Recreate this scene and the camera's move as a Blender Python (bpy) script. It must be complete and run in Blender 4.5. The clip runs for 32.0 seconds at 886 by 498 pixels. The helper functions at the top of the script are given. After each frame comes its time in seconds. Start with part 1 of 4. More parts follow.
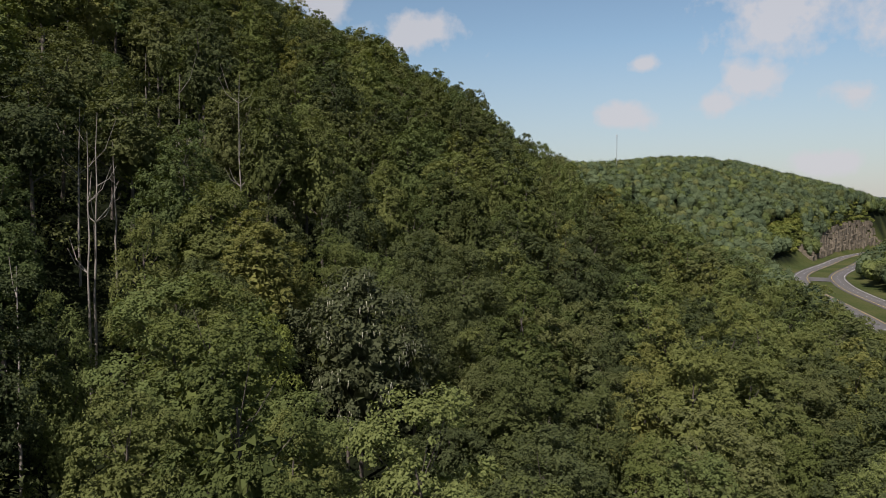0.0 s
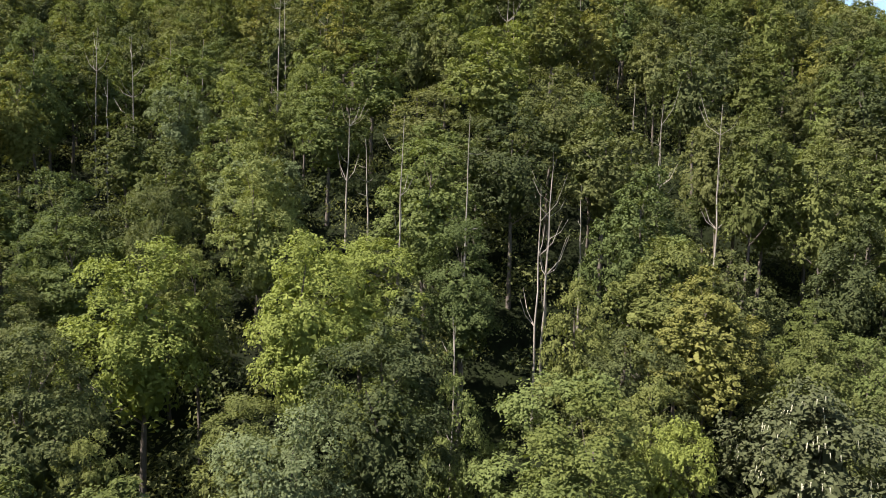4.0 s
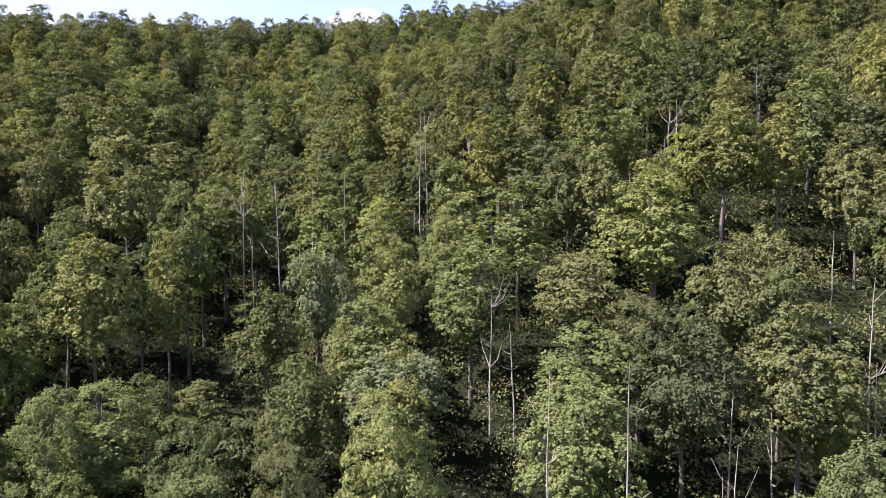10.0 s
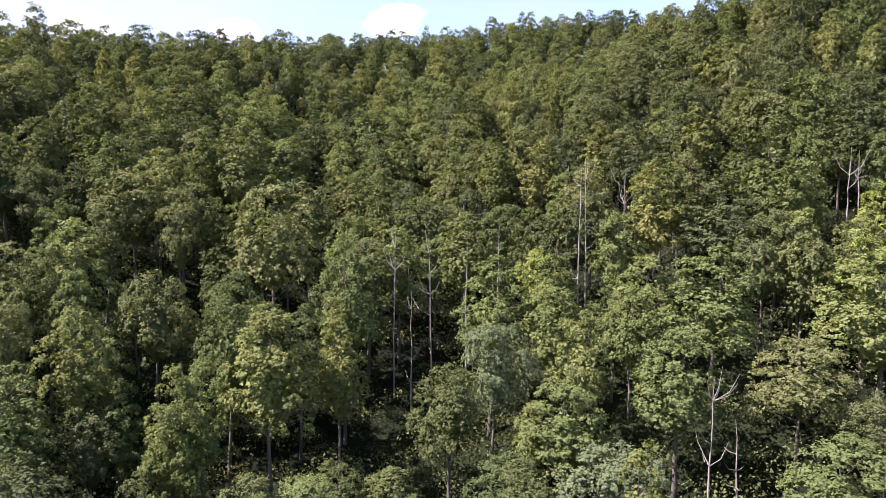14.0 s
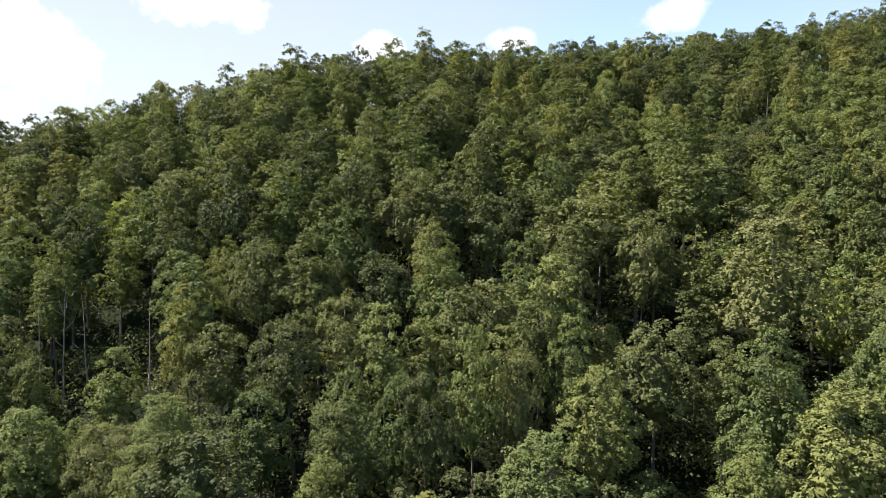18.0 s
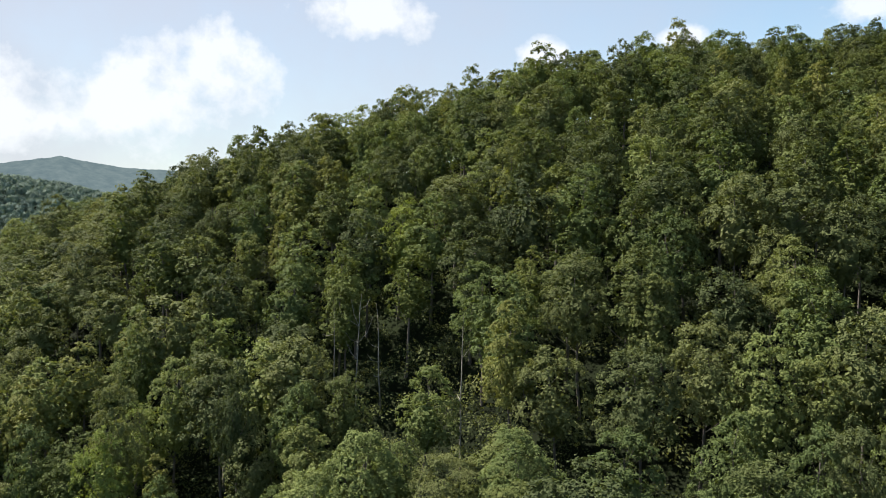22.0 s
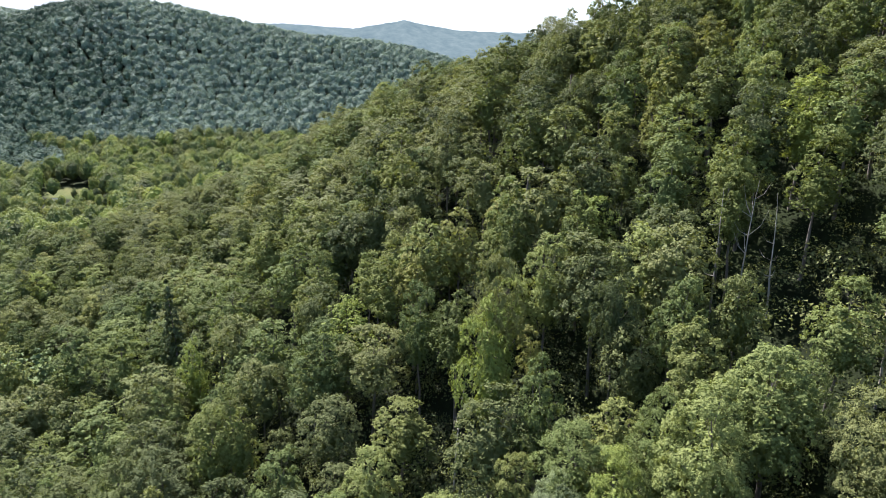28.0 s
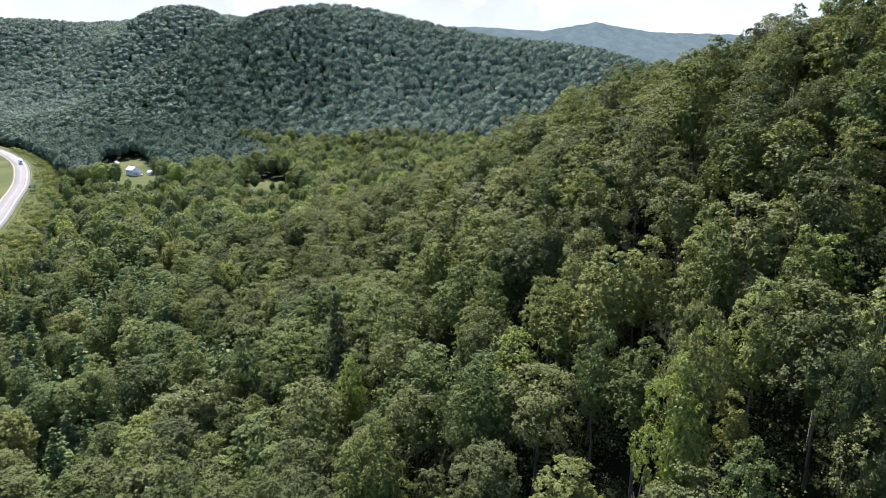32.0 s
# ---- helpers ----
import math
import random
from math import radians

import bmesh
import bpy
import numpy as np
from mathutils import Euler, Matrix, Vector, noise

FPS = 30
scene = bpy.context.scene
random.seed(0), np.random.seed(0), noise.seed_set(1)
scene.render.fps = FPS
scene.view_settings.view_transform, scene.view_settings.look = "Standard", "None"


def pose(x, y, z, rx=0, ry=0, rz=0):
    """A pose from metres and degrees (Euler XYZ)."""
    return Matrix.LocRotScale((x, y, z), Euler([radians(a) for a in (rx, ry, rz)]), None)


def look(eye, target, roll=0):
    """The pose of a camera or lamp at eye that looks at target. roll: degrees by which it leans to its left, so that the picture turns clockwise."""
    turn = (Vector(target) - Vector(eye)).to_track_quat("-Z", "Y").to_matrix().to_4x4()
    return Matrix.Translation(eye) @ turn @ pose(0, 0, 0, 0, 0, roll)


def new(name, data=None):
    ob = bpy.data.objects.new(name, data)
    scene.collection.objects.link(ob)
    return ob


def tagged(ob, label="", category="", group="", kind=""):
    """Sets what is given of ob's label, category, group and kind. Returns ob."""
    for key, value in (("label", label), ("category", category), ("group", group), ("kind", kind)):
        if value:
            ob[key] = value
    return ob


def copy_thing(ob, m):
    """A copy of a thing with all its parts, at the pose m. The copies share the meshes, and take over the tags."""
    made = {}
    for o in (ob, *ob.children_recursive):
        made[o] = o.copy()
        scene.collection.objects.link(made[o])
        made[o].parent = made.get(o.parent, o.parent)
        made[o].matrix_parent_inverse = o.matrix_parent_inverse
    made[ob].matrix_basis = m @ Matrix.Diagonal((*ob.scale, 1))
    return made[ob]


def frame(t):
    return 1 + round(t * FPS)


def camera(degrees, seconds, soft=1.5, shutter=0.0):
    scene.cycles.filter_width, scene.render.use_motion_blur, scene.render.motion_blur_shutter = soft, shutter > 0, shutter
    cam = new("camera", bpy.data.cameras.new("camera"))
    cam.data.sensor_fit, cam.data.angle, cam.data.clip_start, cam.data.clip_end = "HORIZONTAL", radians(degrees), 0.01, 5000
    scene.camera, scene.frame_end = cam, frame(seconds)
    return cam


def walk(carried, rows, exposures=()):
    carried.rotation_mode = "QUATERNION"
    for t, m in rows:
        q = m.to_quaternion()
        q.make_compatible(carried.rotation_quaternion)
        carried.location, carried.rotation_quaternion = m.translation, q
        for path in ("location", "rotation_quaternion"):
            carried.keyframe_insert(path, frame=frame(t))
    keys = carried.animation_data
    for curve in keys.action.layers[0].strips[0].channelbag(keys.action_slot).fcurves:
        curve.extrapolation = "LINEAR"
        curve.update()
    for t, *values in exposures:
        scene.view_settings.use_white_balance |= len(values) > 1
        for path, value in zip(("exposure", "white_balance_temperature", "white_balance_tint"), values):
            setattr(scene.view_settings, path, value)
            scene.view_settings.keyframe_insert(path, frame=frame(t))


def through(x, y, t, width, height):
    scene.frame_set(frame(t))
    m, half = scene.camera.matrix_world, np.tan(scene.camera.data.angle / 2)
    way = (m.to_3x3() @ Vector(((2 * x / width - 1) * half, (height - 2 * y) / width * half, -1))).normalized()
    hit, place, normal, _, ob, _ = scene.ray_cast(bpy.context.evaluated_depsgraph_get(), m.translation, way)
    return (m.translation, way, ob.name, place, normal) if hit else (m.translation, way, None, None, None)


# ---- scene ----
SKY, CLOUD, VEIL, SUN_POWER, RIDGE_GLOW = 0.070, 0.40, 0.26, 5.0, 0.50
EXPOSURES = [(0, 0.23, 6550, 21), (1.5, 0.83, 7050, 19), (3, 1.38, 6850, 19), (4.5, 1.63, 6750, 19), (6.5, 2.04, 6150, 40), (13.5, 2.04, 6150, 39), (16, 1.94, 6350, 27), (20, 1.51, 6450, 21), (22, 1.38, 6450, 15), (23.5, 1.38, 6350, 17), (25.5, 1.98, 6200, 18), (28, 2.1, 6050, 22), (32, 1.75, 5950, 22)]
cam = camera(64.0, 32.0, soft=0.9)
# seconds, place in metres, yaw, pitch and roll in degrees
PATH = [
    (0, 17.26, -32.55, 80.78, -67.26, -3.12, 0.09),
    (0.5, 19.27, -32.98, 81.48, -61.44, -3.23, 0.39),
    (1, 20.97, -33.31, 82.17, -55.67, -3.37, 0.67),
    (1.5, 22.61, -33.35, 82.82, -49.94, -3.50, 0.86),
    (2, 24.00, -33.22, 83.46, -44.19, -3.59, 0.97),
    (2.5, 25.29, -33.02, 84.17, -38.54, -3.68, 1.07),
    (3, 26.41, -32.75, 84.84, -33.18, -3.70, 1.15),
    (3.5, 27.45, -32.40, 85.54, -29.35, -3.71, 1.20),
    (4, 28.13, -31.88, 86.22, -26.29, -3.69, 1.28),
    (4.5, 28.91, -31.20, 86.98, -23.12, -3.73, 1.26),
    (6.5, 31.45, -28.18, 93.58, -16.74, -3.74, 0.26),
    (7, 32.10, -27.28, 95.80, -16.18, -3.71, 0.06),
    (7.5, 32.67, -26.37, 97.98, -15.63, -3.70, -0.12),
    (8, 33.23, -25.38, 100.18, -15.18, -3.67, -0.29),
    (8.5, 33.71, -24.57, 102.33, -14.72, -3.66, -0.44),
    (9, 33.83, -23.69, 104.49, -14.33, -3.67, -0.56),
    (9.5, 33.70, -22.88, 106.60, -13.83, -3.68, -0.64),
    (10, 33.22, -21.96, 108.60, -13.62, -3.68, -0.76),
    (10.5, 32.63, -20.95, 110.55, -13.45, -3.67, -0.84),
    (11, 31.73, -19.92, 112.32, -13.38, -3.71, -0.83),
    (11.5, 30.40, -18.87, 113.88, -13.28, -3.75, -0.74),
    (12, 28.52, -17.72, 115.19, -13.19, -3.79, -0.51),
    (12.5, 26.11, -16.39, 116.12, -13.04, -3.82, -0.36),
    (13, 23.09, -14.94, 116.87, -12.76, -3.87, -0.21),
    (13.5, 19.57, -13.45, 117.52, -12.14, -3.95, -0.05),
    (15.5, 2.89, -1.29, 119.56, -2.48, -3.90, -0.21),
    (16, -0.70, 0.28, 120.14, 0.50, -3.89, -0.18),
    (16.5, -4.33, 1.54, 120.73, 3.20, -3.88, -0.18),
    (17, -7.96, 2.72, 121.35, 5.82, -3.88, -0.18),
    (17.5, -11.48, 3.92, 121.97, 8.50, -3.85, -0.25),
    (18, -15.03, 4.98, 122.43, 11.06, -3.76, -0.24),
    (18.5, -18.54, 5.92, 122.81, 13.68, -3.70, -0.23),
    (19, -22.01, 6.83, 123.03, 15.50, -3.64, -0.24),
    (19.5, -25.51, 7.67, 123.16, 15.42, -3.59, -0.37),
    (20, -29.01, 8.29, 123.22, 15.72, -3.52, -0.45),
    (20.5, -32.41, 8.68, 123.22, 19.23, -3.43, -0.27),
    (21, -35.41, 9.10, 123.21, 22.03, -3.36, -0.10),
    (21.5, -38.24, 9.49, 123.07, 23.15, -3.26, -0.04),
    (22, -40.81, 9.91, 122.88, 23.91, -3.33, 0.00),
    (22.5, -43.02, 10.12, 122.68, 24.65, -4.91, 0.01),
    (23, -44.93, 10.29, 122.67, 25.07, -9.95, 0.00),
    (23.5, -46.57, 10.62, 122.87, 25.53, -14.16, -0.20),
    (24, -48.02, 10.90, 123.07, 26.06, -14.26, -0.39),
    (24.5, -49.24, 10.94, 123.20, 27.86, -14.24, -0.40),
    (25, -50.29, 11.02, 123.33, 30.42, -14.20, -0.26),
    (25.5, -51.23, 11.15, 123.39, 33.23, -14.17, -0.19),
    (27.5, -53.02, 10.85, 123.80, 45.92, -14.20, 0.12),
    (28, -53.38, 10.61, 123.86, 48.94, -14.22, 0.29),
    (28.5, -53.71, 10.40, 123.87, 51.94, -14.27, 0.45),
    (29, -54.12, 10.54, 123.89, 54.81, -14.33, 0.59),
    (29.5, -54.93, 11.18, 123.89, 57.81, -14.40, 0.68),
    (30, -56.13, 12.13, 123.99, 60.73, -14.41, 0.78),
    (30.5, -57.78, 13.44, 124.05, 63.13, -14.38, 0.86),
    (31, -59.78, 14.94, 124.14, 63.69, -14.30, 0.79),
    (31.5, -62.00, 16.60, 124.23, 63.64, -14.20, 0.68),
    (32, -64.47, 18.34, 124.19, 63.46, -14.13, 0.57),
]
walk(cam, [(t, pose(x, y, z, 90 + pitch, 0, yaw) @ pose(0, 0, 0, 0, 0, roll)) for t, x, y, z, yaw, pitch, roll in PATH], EXPOSURES)

# ---- world and sun ----
SUN = Vector((-0.84, 0.06, 1.08)).normalized()


def node(tree, kind, **values):
    n = tree.nodes.new(kind)
    for key, value in values.items():
        if key in n.inputs:
            n.inputs[key].default_value = value
    return n


def wire(tree, a, b):
    tree.links.new(a, b)


def math_node(tree, operation, a, b=None, clamp=False):
    n = tree.nodes.new("ShaderNodeMath")
    n.operation, n.use_clamp = operation, clamp
    for slot, v in zip(n.inputs, (a, b)):
        if v is None:
            continue
        if isinstance(v, (int, float)):
            slot.default_value = v
        else:
            wire(tree, v, slot)
    return n.outputs[0]


# cumulus clouds: direction, size, squash in height
CLOUDS = [
    (0.882, 0.407, 0.238, 0.085, 2.2), (0.982, 0.142, 0.124, 0.040, 2.0), (0.990, 0.030, 0.137, 0.052, 2.2),
    (0.985, -0.006, 0.165, 0.048, 1.5), (0.974, 0.120, 0.193, 0.034, 2.4), (0.965, -0.075, 0.240, 0.150, 2.6),
    (0.982, -0.124, 0.141, 0.040, 1.8), (0.811, 0.521, 0.275, 0.060, 1.8), (0.995, -0.090, 0.060, 0.050, 2.5),
    (-0.662, 0.728, 0.175, 0.120, 1.9), (-0.485, 0.838, 0.262, 0.110, 2.6), (-0.267, 0.940, 0.208, 0.034, 1.5),
    (-0.099, 0.970, 0.219, 0.050, 2.3), (0.114, 0.965, 0.240, 0.040, 1.6), (-0.720, 0.680, 0.124, 0.130, 2.2),
    (-0.930, 0.300, 0.170, 0.220, 2.5), (-0.840, 0.520, 0.135, 0.160, 2.6),
]


def make_world():
    world = bpy.data.worlds.new("sky")
    scene.world = world
    world.use_nodes = True
    tree = world.node_tree
    tree.nodes.clear()
    sky = tree.nodes.new("ShaderNodeTexSky")
    sky.sky_type, sky.sun_disc = "NISHITA", False
    sky.sun_elevation = math.asin(SUN.z)
    sky.sun_rotation = math.atan2(SUN.x, SUN.y)
    sky.air_density, sky.dust_density, sky.ozone_density, sky.altitude = 1.1, 0.25, 0.7, 250
    where = tree.nodes.new("ShaderNodeTexCoord")
    cover = None
    fine = node(tree, "ShaderNodeTexNoise", Scale=13.0, Detail=10.0, Roughness=0.58)
    wire(tree, where.outputs["Generated"], fine.inputs["Vector"])
    for x, y, z, size, squash in CLOUDS:
        off = node(tree, "ShaderNodeVectorMath")
        off.operation = "SUBTRACT"
        wire(tree, where.outputs["Generated"], off.inputs[0])
        off.inputs[1].default_value = (x, y, z)
        flat = node(tree, "ShaderNodeVectorMath")
        flat.operation = "MULTIPLY"
        wire(tree, off.outputs[0], flat.inputs[0])
        flat.inputs[1].default_value = (1, 1, squash)
        long = node(tree, "ShaderNodeVectorMath")
        long.operation = "LENGTH"
        wire(tree, flat.outputs[0], long.inputs[0])
        near = math_node(tree, "SUBTRACT", 1.0, math_node(tree, "DIVIDE", long.outputs["Value"], size))
        cover = near if cover is None else math_node(tree, "MAXIMUM", cover, near)
    billow = math_node(tree, "MULTIPLY", math_node(tree, "SUBTRACT", fine.outputs["Fac"], 0.52), 6.0)
    body = math_node(tree, "ADD", math_node(tree, "MULTIPLY", cover, 1.9), billow)
    mask = math_node(tree, "MULTIPLY", math_node(tree, "ADD", body, 0.0, True), 0.85, True)
    # thin high veil, thicker towards the sun
    veil = node(tree, "ShaderNodeTexNoise", Scale=2.2, Detail=6.0, Roughness=0.6)
    wire(tree, where.outputs["Generated"], veil.inputs["Vector"])
    toward = node(tree, "ShaderNodeVectorMath")
    toward.operation = "DOT_PRODUCT"
    wire(tree, where.outputs["Generated"], toward.inputs[0])
    toward.inputs[1].default_value = (-0.93, 0.2, 0.3)
    thin = math_node(tree, "MULTIPLY", math_node(tree, "ADD", math_node(tree, "MULTIPLY", toward.outputs["Value"], 0.72), math_node(tree, "SUBTRACT", veil.outputs["Fac"], 0.30), True), 0.95, True)
    puffs, mask = mask, thin
    # pale haze low over the horizon
    apart = tree.nodes.new("ShaderNodeSeparateXYZ")
    wire(tree, where.outputs["Generated"], apart.inputs[0])
    low = math_node(tree, "MULTIPLY", math_node(tree, "SUBTRACT", 1.0, math_node(tree, "MULTIPLY", apart.outputs["Z"], 4.5), True), 0.8)
    mask = math_node(tree, "MAXIMUM", mask, low)
    base = node(tree, "ShaderNodeVectorMath")
    base.operation = "MULTIPLY"
    wire(tree, sky.outputs[0], base.inputs[0])
    base.inputs[1].default_value = (SKY * 0.95, SKY * 1.07, SKY)
    mix = tree.nodes.new("ShaderNodeMix")
    mix.data_type = "RGBA"
    wire(tree, mask, mix.inputs["Factor"])
    wire(tree, base.outputs[0], mix.inputs["A"])
    mix.inputs["B"].default_value = (*[c * VEIL for c in (0.95, 1.0, 1.09)], 1)
    white = tree.nodes.new("ShaderNodeMix")
    white.data_type = "RGBA"
    wire(tree, puffs, white.inputs["Factor"])
    wire(tree, mix.outputs["Result"], white.inputs["A"])
    white.inputs["B"].default_value = (*[c * CLOUD for c in (0.96, 1.02, 1.03)], 1)
    back = node(tree, "ShaderNodeBackground")
    wire(tree, white.outputs["Result"], back.inputs["Color"])
    # the eastern sky, which the sun shines full upon, is brighter
    east = math_node(tree, "MULTIPLY", math_node(tree, "SUBTRACT", apart.outputs["X"], 0.35), 1.5, True)
    wire(tree, math_node(tree, "ADD", math_node(tree, "MULTIPLY", east, 0.30), 1.0), back.inputs["Strength"])
    out = tree.nodes.new("ShaderNodeOutputWorld")
    wire(tree, back.outputs[0], out.inputs["Surface"])


make_world()
sun_data = bpy.data.lights.new("sun", "SUN")
sun_data.energy, sun_data.angle, sun_data.color = SUN_POWER, radians(0.55), (1.0, 0.95, 0.86)
sun = new("sun", sun_data)
sun.matrix_world = look(SUN * 400, (0, 0, 0))


# ---- materials ----
def material(name):
    m = bpy.data.materials.new(name)
    m.use_nodes = True
    tree = m.node_tree
    tree.nodes.clear()
    out = tree.nodes.new("ShaderNodeOutputMaterial")
    return m, tree, out


def ramp(tree, factor, *stops):
    r = tree.nodes.new("ShaderNodeValToRGB")
    r.color_ramp.elements[0].position, r.color_ramp.elements[0].color = stops[0][0], (*stops[0][1], 1)
    r.color_ramp.elements[1].position, r.color_ramp.elements[1].color = stops[-1][0], (*stops[-1][1], 1)
    for place, colour in stops[1:-1]:
        r.color_ramp.elements.new(place).color = (*colour, 1)
    wire(tree, factor, r.inputs[0])
    return r.outputs[0]


def leaf_material(name, dark, mid, light, gloss=0.62, through=0.26):
    """Leaves: the tone changes from tree to tree, from clump to clump and from leaf to leaf."""
    m, tree, out = material(name)
    ob = tree.nodes.new("ShaderNodeObjectInfo")
    tint = tree.nodes.new("ShaderNodeAttribute")
    tint.attribute_name = "tint"
    each = math_node(tree, "FRACT", math_node(tree, "ADD", ob.outputs["Random"], tint.outputs["Fac"]))
    geo = tree.nodes.new("ShaderNodeNewGeometry")
    clump = node(tree, "ShaderNodeTexNoise", Scale=0.7, Detail=2.0)
    wire(tree, geo.outputs["Position"], clump.inputs["Vector"])
    leaf = geo.outputs["Random Per Island"]
    mixed = math_node(tree, "ADD", math_node(tree, "MULTIPLY", each, 0.62), math_node(tree, "ADD", math_node(tree, "MULTIPLY", clump.outputs["Fac"], 0.20), math_node(tree, "MULTIPLY", leaf, 0.18)))
    colour = ramp(tree, mixed, (0.12, dark), (0.5, mid), (0.92, light))
    front = node(tree, "ShaderNodeBsdfPrincipled", Roughness=gloss)
    front.inputs["Specular IOR Level"].default_value = 0.05
    wire(tree, colour, front.inputs["Base Color"])
    back = tree.nodes.new("ShaderNodeBsdfTranslucent")
    warm = tree.nodes.new("ShaderNodeMix")
    warm.data_type, warm.blend_type = "RGBA", "MULTIPLY"
    warm.inputs["Factor"].default_value = 1.0
    wire(tree, colour, warm.inputs["A"])
    warm.inputs["B"].default_value = (1.25, 1.25, 0.6, 1)
    wire(tree, warm.outputs["Result"], back.inputs["Color"])
    mix = tree.nodes.new("ShaderNodeMixShader")
    mix.inputs[0].default_value = through
    wire(tree, front.outputs[0], mix.inputs[1])
    wire(tree, back.outputs[0], mix.inputs[2])
    wire(tree, mix.outputs[0], out.inputs["Surface"])
    return m


def rough_material(name, stops, scale=1.0, detail=6.0, gloss=0.85, bump=0.0, stretch=(1, 1, 1), metal=0.0, second=0.0):
    """A matt natural surface: noise at two scales through a ramp, with relief."""
    m, tree, out = material(name)
    coord = tree.nodes.new("ShaderNodeTexCoord")
    shape = node(tree, "ShaderNodeMapping")
    shape.inputs["Scale"].default_value = stretch
    wire(tree, coord.outputs["Object"], shape.inputs["Vector"])
    a = node(tree, "ShaderNodeTexNoise", Scale=scale, Detail=detail, Roughness=0.65)
    wire(tree, shape.outputs[0], a.inputs["Vector"])
    b = node(tree, "ShaderNodeTexNoise", Scale=second or scale * 9, Detail=4.0)
    wire(tree, shape.outputs[0], b.inputs["Vector"])
    f = math_node(tree, "ADD", math_node(tree, "MULTIPLY", a.outputs["Fac"], 0.65), math_node(tree, "MULTIPLY", b.outputs["Fac"], 0.35))
    bsdf = node(tree, "ShaderNodeBsdfPrincipled", Roughness=gloss, Metallic=metal)
    wire(tree, ramp(tree, f, *stops), bsdf.inputs["Base Color"])
    if bump:
        relief = node(tree, "ShaderNodeBump", Strength=bump, Distance=0.05)
        wire(tree, b.outputs["Fac"], relief.inputs["Height"])
        wire(tree, relief.outputs[0], bsdf.inputs["Normal"])
    wire(tree, bsdf.outputs[0], out.inputs["Surface"])
    return m


LEAF = {
    "oak": leaf_material("oak_leaves", (0.046, 0.062, 0.028), (0.088, 0.105, 0.041), (0.143, 0.156, 0.060)),
    "tulip": leaf_material("tulip_leaves", (0.063, 0.083, 0.028), (0.109, 0.133, 0.040), (0.179, 0.180, 0.057)),
    "maple": leaf_material("maple_leaves", (0.061, 0.086, 0.033), (0.107, 0.138, 0.047), (0.166, 0.192, 0.065)),
    "hickory": leaf_material("hickory_leaves", (0.060, 0.076, 0.028), (0.104, 0.124, 0.042), (0.157, 0.176, 0.057)),
    "bright": leaf_material("bright_leaves", (0.108, 0.140, 0.040), (0.152, 0.190, 0.050), (0.205, 0.240, 0.062), through=0.26),
    "silver": leaf_material("silver_leaves", (0.072, 0.098, 0.050), (0.112, 0.142, 0.070), (0.156, 0.186, 0.094), gloss=0.55),
    "pine": leaf_material("pine_needles", (0.062, 0.094, 0.042), (0.104, 0.148, 0.062), (0.160, 0.206, 0.084), through=0.2),
    "hemlock": leaf_material("hemlock_needles", (0.037, 0.052, 0.026), (0.065, 0.082, 0.036), (0.101, 0.116, 0.048), through=0.12),
    # distance haze is mixed into these paler, bluer leaf tones
    "far": leaf_material("far_wood_hazed_leaves", (0.074, 0.104, 0.086), (0.116, 0.158, 0.122), (0.160, 0.206, 0.156), gloss=0.7, through=0.16),
    # a milder share of the air's haze tinges this leaf colour
    "hill": leaf_material("hill_wood_hazed_leaves", (0.046, 0.068, 0.038), (0.078, 0.108, 0.056), (0.116, 0.150, 0.076), gloss=0.7, through=0.16),
    "far_dark": leaf_material("far_dark_leaves", (0.036, 0.060, 0.042), (0.058, 0.090, 0.062), (0.088, 0.122, 0.084), gloss=0.7, through=0.1),
    "shrub": leaf_material("shrub_leaves", (0.074, 0.096, 0.028), (0.126, 0.152, 0.040), (0.190, 0.204, 0.054)),
    "sourwood": leaf_material("sourwood_leaves", (0.030, 0.038, 0.022), (0.052, 0.064, 0.032), (0.082, 0.092, 0.044), through=0.14),
}
BARK = rough_material("grey_brown_bark", ((0.3, (0.045, 0.038, 0.030)), (0.55, (0.11, 0.095, 0.078)), (0.75, (0.20, 0.18, 0.155))), 2.5, stretch=(3, 3, 0.5), bump=0.5)
DEADWOOD = rough_material("bleached_dead_wood", ((0.3, (0.13, 0.115, 0.095)), (0.5, (0.24, 0.22, 0.19)), (0.72, (0.38, 0.355, 0.32))), 1.4, stretch=(3, 3, 0.4), bump=0.4)
ROCK = rough_material("layered_sandstone", ((0.3, (0.06, 0.052, 0.038)), (0.5, (0.13, 0.112, 0.080)), (0.75, (0.22, 0.19, 0.14))), 0.12, stretch=(1, 1, 3), bump=0.8)
ASPHALT = rough_material("pale_worn_road_surface", ((0.3, (0.082, 0.078, 0.073)), (0.55, (0.106, 0.101, 0.096)), (0.8, (0.134, 0.128, 0.121))), 0.05, second=2.0)
LINE = rough_material("white_road_paint", ((0.3, (0.62, 0.62, 0.60)), (0.7, (0.80, 0.80, 0.78))), 0.8)
YELLOW = rough_material("yellow_road_paint", ((0.3, (0.55, 0.40, 0.08)), (0.7, (0.70, 0.52, 0.12))), 0.8)
WHITE = rough_material("white_painted_boards", ((0.3, (0.70, 0.70, 0.69)), (0.7, (0.84, 0.84, 0.83))), 0.6)
ROOF = rough_material("grey_metal_roof", ((0.3, (0.42, 0.44, 0.47)), (0.7, (0.58, 0.60, 0.63))), 0.4, gloss=0.4)
